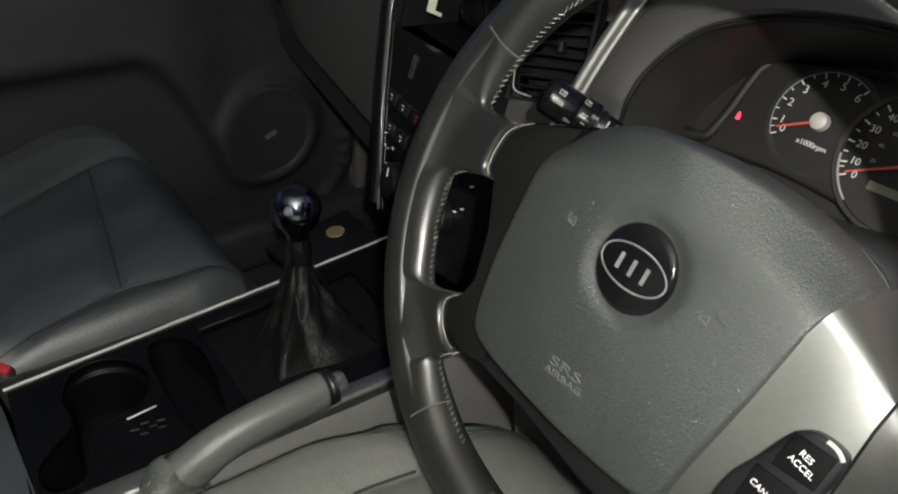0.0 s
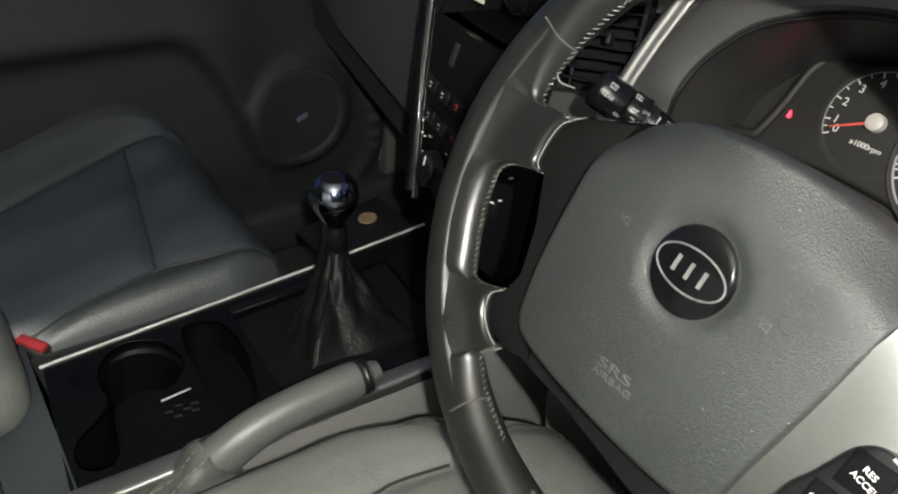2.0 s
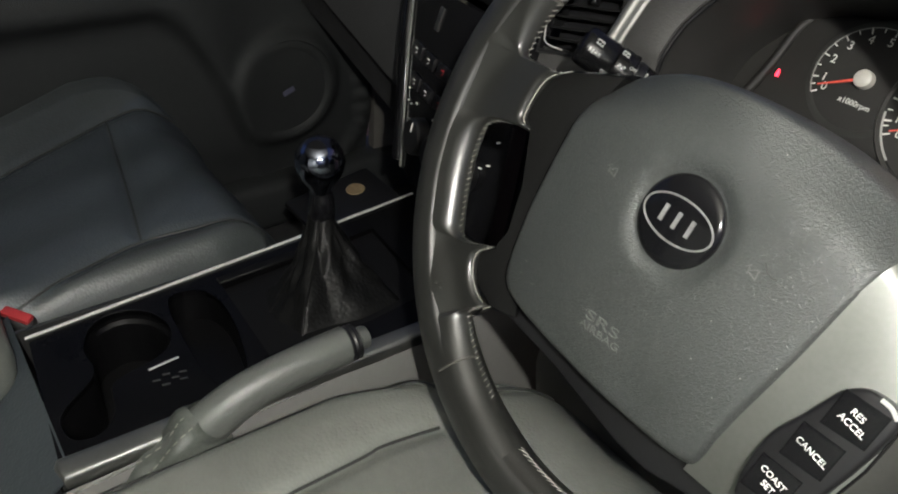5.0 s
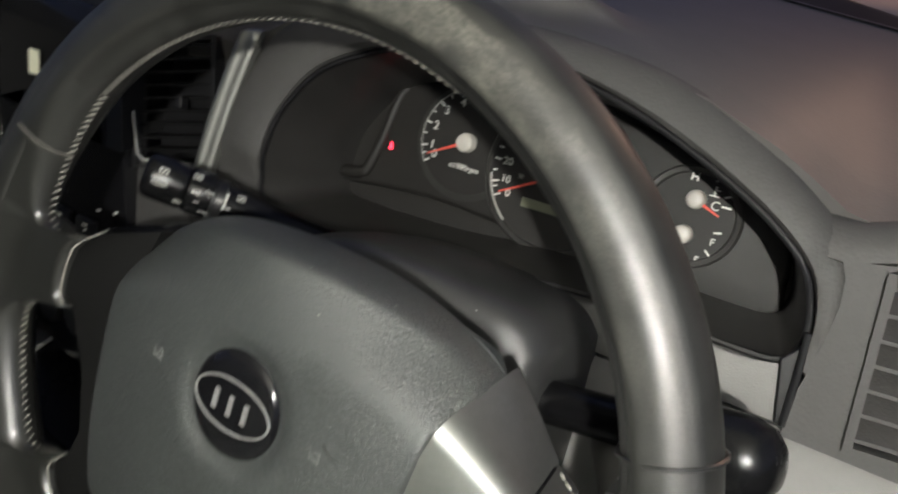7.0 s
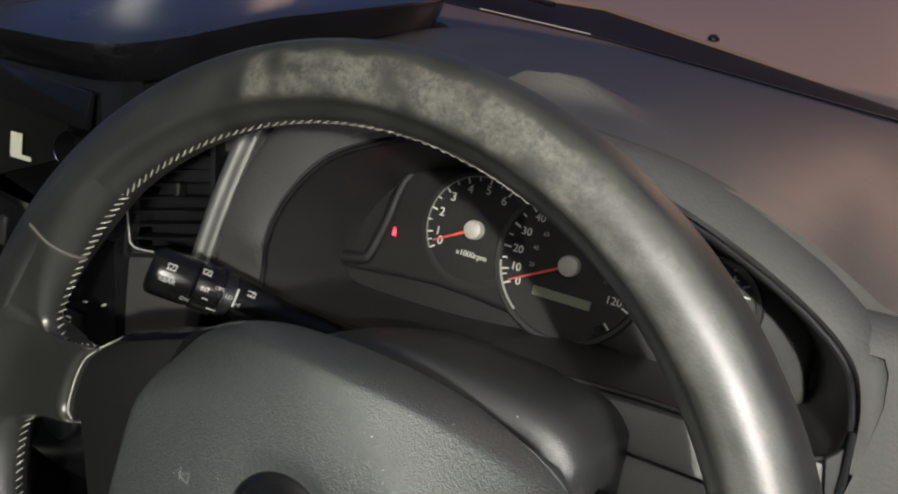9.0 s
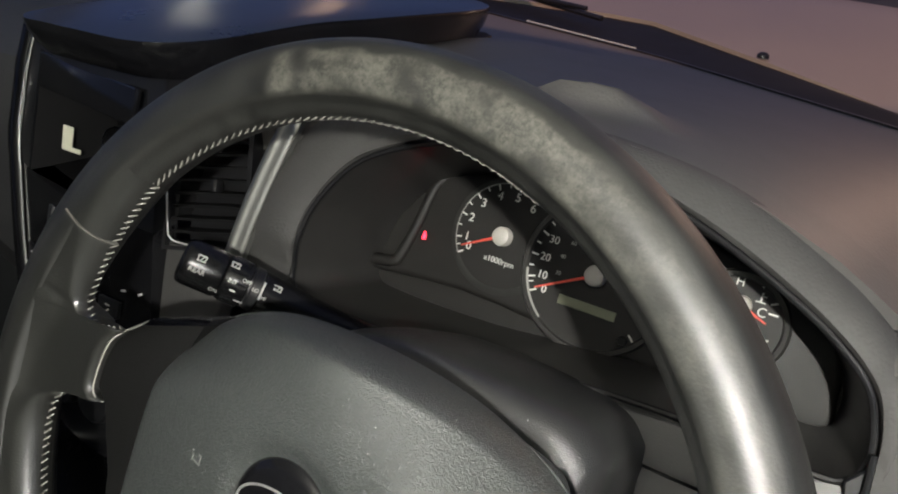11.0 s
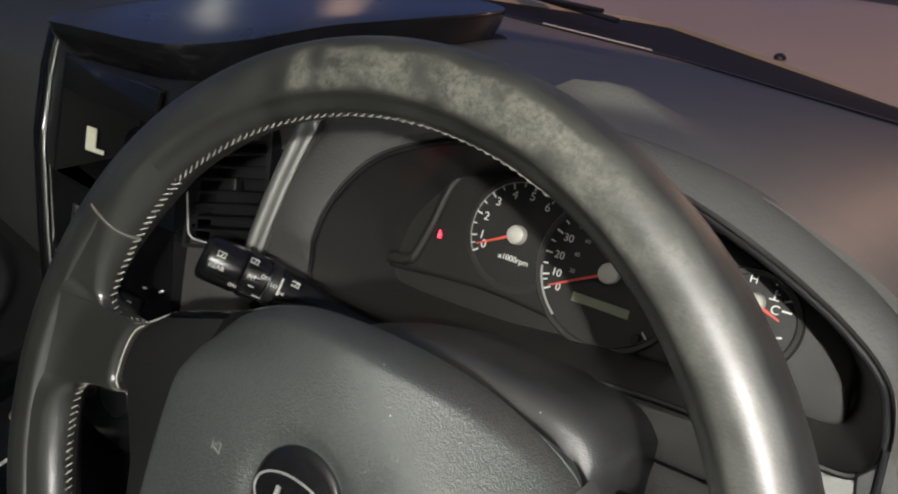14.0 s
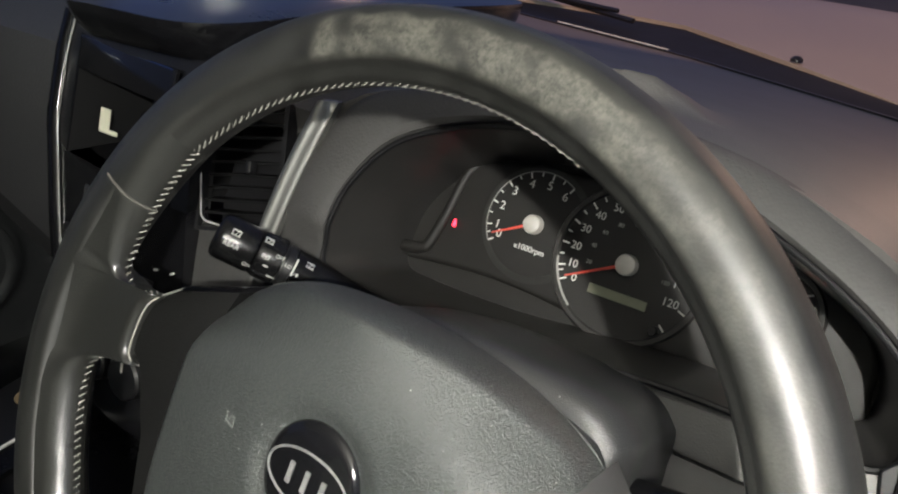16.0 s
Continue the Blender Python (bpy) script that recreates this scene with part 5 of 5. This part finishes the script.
def console():
    c = thing("floor_console", Matrix(), "gloss black floor console with chrome and silver edges", "console")
    well = smooth_path([(-0.374, -0.241, 0), (-0.396, -0.228, 0), (-0.402, -0.204, 0), (-0.388, -0.182, 0), (-0.361, -0.173, 0), (-0.337, -0.181, 0), (-0.325, -0.200, 0), (-0.321, -0.221, 0), (-0.314, -0.235, 0), (-0.302, -0.238, 0),
                        (-0.282, -0.243, 0), (-0.269, -0.258, 0), (-0.274, -0.275, 0), (-0.294, -0.279, 0), (-0.310, -0.271, 0), (-0.322, -0.256, 0), (-0.331, -0.246, 0), (-0.345, -0.2415, 0), (-0.360, -0.243, 0)], 4, True)
    well = [(p.x + 0.004, p.y + 0.001) for p in well]
    mid = (-0.334, -0.225)
    inner = [(mid[0] + (x - mid[0]) * 0.95, mid[1] + (y - mid[1]) * 0.95) for x, y in well]
    slot = smooth_path([(-0.392, -0.160, 0), (-0.386, -0.128, 0), (-0.340, -0.122, 0), (-0.275, -0.136, 0), (-0.264, -0.150, 0), (-0.272, -0.166, 0), (-0.33, -0.168, 0)], 4, True)
    slot = [(p.x, p.y) for p in slot]
    gait = [(-0.385, -0.112), (-0.275, -0.116), (-0.268, -0.02), (-0.275, 0.050), (-0.395, 0.060)]
    top = [(-0.398, -0.276), (-0.256, -0.288), (-0.244, 0.02), (-0.258, 0.125), (-0.432, 0.135), (-0.415, -0.01)]
    part("insert", holed(top, [well, slot, gait], ZC - 0.006, ZC), CONSOLE, c, "gloss black insert")
    part("cup_holder", bridge([flat(well, ZC - 0.001), flat(well, ZC - 0.010), flat(inner, ZC - 0.013), flat(inner, ZC - 0.060)], True), WELL, c, "deep black twin cup holder")
    part("holder_rim", tube(flat(well, ZC - 0.0002), 0.0006, 6, True), WELL, c)
    part("lining_mat", bridge([flat(inner, ZC - 0.059), flat([(mid[0] + (x - mid[0]) * 0.8, mid[1] + (y - mid[1]) * 0.8) for x, y in inner], ZC - 0.057)], True), SOOT, c)
    part("coin_slot", bridge([flat(slot, ZC - 0.001), flat(slot, ZC - 0.035)], True), WELL, c, "narrow black tray")
    part("lever_well", bridge([flat(gait, ZC - 0.001), flat(gait, ZC - 0.005)], True), SOOT, c)
    part("tray_lip", block(0.010, 0.085, 0.003, pose(-0.3935, -0.070, ZC + 0.0010, 0, 0, 2), 0.001, 1), SOOT, c)
    part("clip", tube([(-0.311, -0.205, ZC + 0.001), (-0.313, -0.180, ZC + 0.001)], 0.0009, 6), SATIN, c)
    sw = [bar(-0.296 + dx, -0.204 + dy, ZC + 0.001, 0.006, 0.0014, 75) for dx, dy in ((0, 0), (0.008, 0.005), (-0.003, 0.009), (0.004, 0.014), (0.001, 0.021), (0.009, 0.019))]
    part("printed_symbol", join(*sw), SHROUD, c)
    chrome = [(-0.4005, -0.278, ZC + 0.002), (-0.418, -0.01, ZC + 0.002), (-0.430, 0.135, ZC + 0.002)]
    part("chrome_strip", tube(chrome, 0.0016, 8), SATIN, c, "bright chrome edge strip")
    sil = [(-0.2575, -0.2890), (-0.252, -0.292), (-0.236, -0.289), (-0.226, 0.02), (-0.238, 0.135), (-0.256, 0.135), (-0.2435, 0.02)]
    part("silver_strip", plate(sil, ZC - 0.012, ZC + 0.003, 0.004, 3), SILVER, c, "satin silver side strip")
    part("body", join(block(0.18, 0.44, 0.30, pose(-0.327, -0.070, 0.195)),), SHROUD, c, "grey moulded console body")
    # right flank, pale grey, leaning out to the seat
    rows = [[(-0.229 + 0.012 * t + (0.004 if t else 0), y, ZC - 0.008 - 0.16 * t) for y in (-0.30, -0.15, 0.0, 0.12, 0.22, 0.34)] for t in (0, 0.1, 0.5, 1.0)]
    part("flank", sheet(rows, 0.004, (-1, 0, 0)), GREY, c, "pale grey side panel")
    rows = [[(-0.425 - 0.03 * t, y, ZC - 0.006 - 0.15 * t) for y in (-0.30, -0.1, 0.0, 0.12)] for t in (0, 0.1, 0.5, 1.0)]
    part("flank", sheet(rows, 0.004, (1, 0, 0)), SHROUD, c)
    rows = [[(x, -0.283 - 0.045 * t, ZC + 0.001 - 0.030 * t) for x in (-0.44, -0.40, -0.33, -0.24)] for t in (0, 0.15, 0.6, 1.0)]
    part("end_panel", sheet(rows, 0.004, (0, 0, -1)), SEAT, c)
    # shelf at the foot of the stack
    part("bin", block(0.20, 0.12, 0.010, pose(-0.47, 0.10, ZC - 0.05, 8), 0.004, 2), BLACK, c)


console()

coin = link("coin", lathe([(0, 0.0016), (0.0115, 0.0016), (0.0120, 0.0010), (0.0120, 0)], 28, pose(-0.534, 0.1215, ZC - 0.0425, 8)), BRASS)
tagged(coin, "dull brass coin lying in the front bin", "coin")


def gear_lever():
    g = thing("gear_lever", pose(-0.355, -0.02, ZC), "gear lever with chrome ball knob and black leather gaiter", "gear lever")
    kz = 0.122
    part("knob", lathe([(0.0095, kz - 0.033), (0.0108, kz - 0.026), (0.0155, kz - 0.019), (0.0208, kz - 0.010), (0.0228, kz), (0.0215, kz + 0.0085), (0.0172, kz + 0.0160), (0.0100, kz + 0.0208), (0, kz + 0.0222)], 36), DARKCHROME, g, "polished smoked chrome ball knob")
    part("knob_cap", lathe([(0.0135, kz + 0.0192), (0.0090, kz + 0.0218), (0, kz + 0.0229)], 28), GLOSS, g)
    part("collar", lathe([(0.0115, 0.062), (0.0125, 0.066), (0.0118, 0.084), (0.0102, 0.090), (0.0098, 0.094)], 24), GLOSS, g, "black collar under the knob")
    loops = []
    for k in range(27):
        t = k / 26
        ring = []
        for i in range(96):
            a = 2 * math.pi * i / 96
            sq = 1 / max(abs(math.cos(a)), abs(math.sin(a))) ** (0.75 * (1 - t))
            rx = (0.029 * (1 - t) ** 1.35 + 0.0115) * sq
            ry = (0.044 * (1 - t) ** 1.45 + 0.0115) * sq
            fold = 1 + 0.10 * math.sin(a * 7 + 4 * t) * math.sin(math.pi * min(1, t * 1.1)) + 0.05 * math.sin(a * 3 - 5 * t)
            fold -= 0.16 * math.exp(-((math.sin(a * 2.5 + 1.7 * t + 0.6)) / 0.22) ** 2) * t * (1.15 - t) * 2
            fold += 0.035 * math.sin(a * 11 - 14 * t) * t * (1 - t) * 4
            ring.append((rx * fold * math.cos(a) + 0.034 * (1 - t) ** 1.3, ry * fold * math.sin(a) - 0.012 * (1 - t), -0.006 + 0.074 * t + 0.003 * math.sin(9 * t + a * 2) * (1 - t)))
        loops.append(ring)
    part("gaiter", bridge(loops), GAITER, g, "creased black leather gaiter", 60)
    for i in (68, 84):
        part("gaiter_seam", tube([Vector(r[i]) * 1.005 for r in loops], 0.0012, 6), GAITER, g)


gear_lever()


def handbrake():
    h = thing("handbrake", Matrix(), "grey handbrake lever with ribbed button beside the console", "handbrake")
    path = smooth_path([(-0.228, -0.232, 0.392), (-0.227, -0.205, 0.425), (-0.226, -0.180, 0.4430), (-0.2255, -0.150, 0.4550), (-0.225, -0.110, 0.4600), (-0.225, -0.072, 0.4610)], 6)
    n = len(path)
    part("grip", tube(path, [0.0185 - 0.0035 * min(1, 1.6 * i / n) for i in range(n)], 20, False, 1.12), GRIP, h, "grey moulded grip")
    part("ribbed_ring", lathe([(0.0148, 0), (0.0153, 0.002), (0.0145, 0.004), (0.0153, 0.006), (0.0145, 0.008), (0.0150, 0.010), (0.0135, 0.011)], 24, pose(-0.225, -0.0725, 0.4610, -90, 0, 0)), BLACK, h)
    part("button", lathe([(0.0098, 0.008), (0.0098, 0.019), (0.0085, 0.021), (0, 0.0215)], 22, pose(-0.225, -0.0725, 0.4610, -90, 0, 0)), GRIP, h, "grey release button")
    spine = smooth_path([(-0.236, -0.315, 0.345), (-0.232, -0.275, 0.372), (-0.229, -0.232, 0.400), (-0.2270, -0.186, 0.4395)], 9)
    loops = []
    for k, p in enumerate(spine):
        t = k / (len(spine) - 1)
        d = (spine[min(k + 1, len(spine) - 1)] - spine[max(0, k - 1)]).normalized()
        side = d.cross(Vector((0, 0, 1))).normalized()
        up = side.cross(d)
        ring = []
        for i in range(40):
            a = 2 * math.pi * i / 40
            r = 0.0310 - 0.0098 * t + (0.0030 - 0.0012 * t) * math.sin(30 * t + 2.2 * math.cos(a) + math.sin(3 * a)) + 0.0016 * math.sin(5 * a + 11 * t)
            ring.append(p + side * (r * math.cos(a)) + up * (r * math.sin(a)))
        loops.append(ring)
    part("gaiter", bridge(loops), BOOT, h, "creased grey leather gaiter", 60)
    st = []
    for col in (7, 10):
        for k in range(2, len(loops) - 2):
            a, b = loops[k][col], loops[k + 1][col]
            up = (a - spine[k]).normalized() * 0.0006
            st.append(tube([a.lerp(b, 0.15) + up, a.lerp(b, 0.75) + up], 0.0005, 5))
    tagged(part("stitching", join(*st), THREAD, h, "pale double stitching"), kind="stuff")


handbrake()

armrest = thing("armrest_box", Matrix(), "grey padded armrest box behind the console", "armrest")
part("lid", block(0.150, 0.37, 0.070, pose(-0.425, -0.474, 0.438), 0.030, 5), SEATGREY, armrest, "padded grey lid")
part("box", block(0.175, 0.34, 0.34, pose(-0.385, -0.500, 0.235), 0.012, 3), GREY, armrest)

buckle = thing("seat_belt_buckle", pose(-0.452, -0.277, 0.410, 6, 12, 42), "grey belt buckle with a red release button", "seat belt buckle")
part("casing", block(0.030, 0.015, 0.075, pose(0, 0, -0.024), 0.004, 3), SHROUD, buckle)
part("release_button", block(0.027, 0.010, 0.006, pose(0, 0, 0.0145), 0.002, 2), RED, buckle, "red button")


# ---- seats ----
def cushion_shape(cx, front, z, wide, depth, seams, inside, leather, mid, parent, rise=0.0, nose=((0.0, 0.90), (0.05, 0.955), (0.16, 1.0)), taper=0.0):
    """A seat cushion: soft slab, raised side bolsters, panels that swell between sunken seams."""
    lines = [[(p.x, p.y) for p in smooth_path([(x, y, 0) for x, y in line], 8)] for line in seams]

    def half(v):
        for (a, p), (b, q) in zip(nose, nose[1:]):
            if v <= b:
                k = max(0.0, (v - a) / (b - a))
                return p + (q - p) * k * k * (3 - 2 * k) if len(nose) > 3 else p + (q - p) * k
        return 1.0

    def reach(v, side):
        """Half the width at v, on the far side drawn in towards the back."""
        return wide / 2 * half(v) * (max(0.55, 1 - taper * max(0.0, v - 0.26)) if side < 0 else 1.0)

    def groove(x, y):
        best = 1.0
        for line in lines:
            for p, q in zip(line, line[1:]):
                ex, ey, px, py = q[0] - p[0], q[1] - p[1], x - p[0], y - p[1]
                k = min(1.0, max(0.0, (px * ex + py * ey) / (ex * ex + ey * ey)))
                best = min(best, (px - k * ex) ** 2 + (py - k * ey) ** 2)
        return math.sqrt(best)

    def top(x, y, sunk=True):
        v = (front - y) / depth
        u = (x - cx) / reach(v, x - cx)
        r = z + 0.010 * (abs(u) ** 3) + rise * max(0, min(1, (-u - 0.25) / 0.45)) ** 2 * max(0.0, 1 - taper * max(0.0, v - 0.20))
        r -= 0.11 * max(0, (abs(u) - 0.80) / 0.20) ** 2.4
        r -= 0.10 * max(0, (0.18 - v) / 0.18) ** 2.4
        r += 0.003 * math.sin(17 * x + 2) * math.sin(13 * y) + 0.0015 * math.sin(61 * x + 20 * y)
        if sunk:
            g = groove(x, y)
            r += 0.006 * min(1.0, g / 0.05) - 0.0050 * math.exp(-(g / 0.008) ** 2)
        return r
    nx, ny = 140, 130
    rows = []
    for j in range(ny + 1):
        y = front - depth * j / ny
        xs = [cx + reach(j / ny, i - nx / 2) * (2 * i / nx - 1) for i in range(nx + 1)]
        rows.append([(x, y, top(x, y)) for x in xs])
    ob = part("cushion", sheet(rows, 0.13), leather, parent, "soft leather cushion", 60)
    ob.data.materials.append(mid)
    for poly in ob.data.polygons:
        if inside(poly.center.x, poly.center.y):
            poly.material_index = 1
    return top


def seat(name, m_cx, front, z, wide, depth, leather, mid, label, seams, inside, rise=0.0, nose=((0.0, 0.90), (0.05, 0.955), (0.16, 1.0)), taper=0.0):
    s = thing(name, Matrix(), label, "car seat")
    top = cushion_shape(m_cx, front, z, wide, depth, seams, inside, leather, mid, s, rise, nose, taper)
    for line in seams:
        pts = smooth_path([(x, y, 0) for x, y in line], 8)
        part("seam", tube([(p.x, p.y, top(p.x, p.y) + 0.0030) for p in pts], 0.0013, 6), DARKSEAM, s)
    part("base", block(wide * 0.82, depth * 0.85, 0.20, pose(m_cx, front - depth * 0.52, z - 0.24), 0.02, 3), BLACK, s)
    rows = []
    for k in range(15):
        t = k / 14
        rows.append([(m_cx + wide / 2 * u * (1 - 0.12 * t * t), front - depth - 0.02 - 0.20 * t - 0.05 * (1 - abs(u) ** 2.5), z - 0.02 + 0.56 * t) for u in [-1 + i / 10 for i in range(21)]])
    part("backrest", sheet(rows, 0.12, (0, -1, 0)), leather, s, "upright leather backrest", 60)
    part("head_restraint", block(0.26, 0.09, 0.17, pose(m_cx, front - depth - 0.31, z + 0.66), 0.04, 4), leather, s)
    return s


seat("passenger_seat", -0.667, 0.014, 0.426, 0.470, 0.52, BOLSTER, SEAT, "blue-grey leather passenger seat with a panelled cushion, toned dark for weak torch light",
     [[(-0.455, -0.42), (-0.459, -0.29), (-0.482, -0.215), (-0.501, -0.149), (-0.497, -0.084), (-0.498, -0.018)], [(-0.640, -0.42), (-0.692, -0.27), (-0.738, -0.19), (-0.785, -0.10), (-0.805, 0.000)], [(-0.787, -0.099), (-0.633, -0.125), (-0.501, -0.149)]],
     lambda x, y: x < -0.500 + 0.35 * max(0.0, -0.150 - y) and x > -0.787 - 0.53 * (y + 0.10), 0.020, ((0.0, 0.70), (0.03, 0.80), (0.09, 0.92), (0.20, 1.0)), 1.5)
seat("driver_seat", 0.020, 0.100, 0.450, 0.560, 0.59, SEATGREY, SEATGREY, "grey leather driver's seat with piped edges",
     [[(-0.190, -0.40), (-0.200, -0.20), (-0.199, -0.115), (-0.172, -0.054), (-0.138, -0.020), (-0.122, 0.020), (-0.110, 0.060)], [(-0.130, -0.40), (-0.126, -0.14), (-0.127, -0.098), (-0.120, -0.052)]],
     lambda x, y: False, 0.0, ((0.0, 0.50), (0.07, 0.58), (0.17, 0.65), (0.25, 0.79), (0.36, 0.86), (0.7, 0.90)))


# ---- passenger door ----
def passenger_door():
    d = thing("passenger_door", Matrix(), "dark grey passenger door with armrest and round speaker", "car door")

    ridge = [(p.y, p.z) for p in smooth_path([(0, 0.160, 0.620), (0, 0.230, 0.560), (0, 0.275, 0.515), (0, 0.357, 0.446), (0, 0.407, 0.341), (0, 0.412, 0.218), (0, 0.379, 0.152), (0, 0.34, 0.10)], 4)]

    def depth(y, z):
        x = -1.000
        # raised moulding along the front edge
        if y > 0.12:
            x += 0.012 * math.exp(-(min(math.hypot(y - a, z - b) for a, b in ridge) / 0.017) ** 2)
        # upper roll, armrest shelf, hollow below it
        x += 0.008 * math.exp(-((z - 0.60) / 0.05) ** 2)
        edge = 0.488 - 12.0 * max(0, y - 0.025) ** 2
        sh = 1 / (1 + math.exp(-(z - edge) / 0.009))
        x += 0.044 * sh * (1 / (1 + math.exp((y - 0.160) / 0.028))) * math.exp(-max(0, z - 0.50) / 0.20)
        x -= 0.020 * (1 / (1 + math.exp((z - 0.20) / 0.02)))
        r = math.hypot(y - 0.250, z - 0.322)
        x += 0.018 / (1 + math.exp((r - 0.104) / 0.005))
        return x

    rows = [[(depth(y, z), y, z) for y in [-1.0 + 0.008 * i for i in range(180)]] for z in [0.06 + 0.0045 * k for k in range(168)]]
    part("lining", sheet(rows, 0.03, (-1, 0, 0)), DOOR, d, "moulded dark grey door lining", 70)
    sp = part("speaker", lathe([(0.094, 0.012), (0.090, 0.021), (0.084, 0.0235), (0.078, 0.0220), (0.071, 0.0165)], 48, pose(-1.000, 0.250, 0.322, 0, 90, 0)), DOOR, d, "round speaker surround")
    part("grille", lathe([(0.071, 0.0165), (0.05, 0.0175), (0, 0.019)], 40, pose(-1.000, 0.250, 0.322, 0, 90, 0)), CARPET, sp)
    part("speaker_mark", block(0.010, 0.024, 0.002, pose(-1.000, 0.250, 0.322, 0, 90, 0) @ pose(0, 0, 0.0195, 0, 0, 20), 0.0005, 1), MARKBLUE, sp)
    part("handle_recess", block(0.02, 0.10, 0.03, pose(-0.974, -0.20, 0.620), 0.008, 3), BLACK, d)
    part("door_handle", tube(smooth_path([(-0.962, -0.24, 0.620), (-0.955, -0.20, 0.623), (-0.960, -0.16, 0.620)], 5), 0.004, 8), DARKCHROME, d)
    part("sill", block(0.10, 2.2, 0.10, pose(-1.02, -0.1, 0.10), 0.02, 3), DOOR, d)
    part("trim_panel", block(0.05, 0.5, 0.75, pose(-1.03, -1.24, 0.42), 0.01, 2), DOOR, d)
    kick = sheet([[(-1.00, 0.44, z), (-0.985, 0.60, z), (-0.97, 0.90, z)] for z in (0.06, 0.25, 0.45, 0.60)], 0.02, (-1, 0, 0))
    part("kick_panel", kick, KICK, d)


passenger_door()
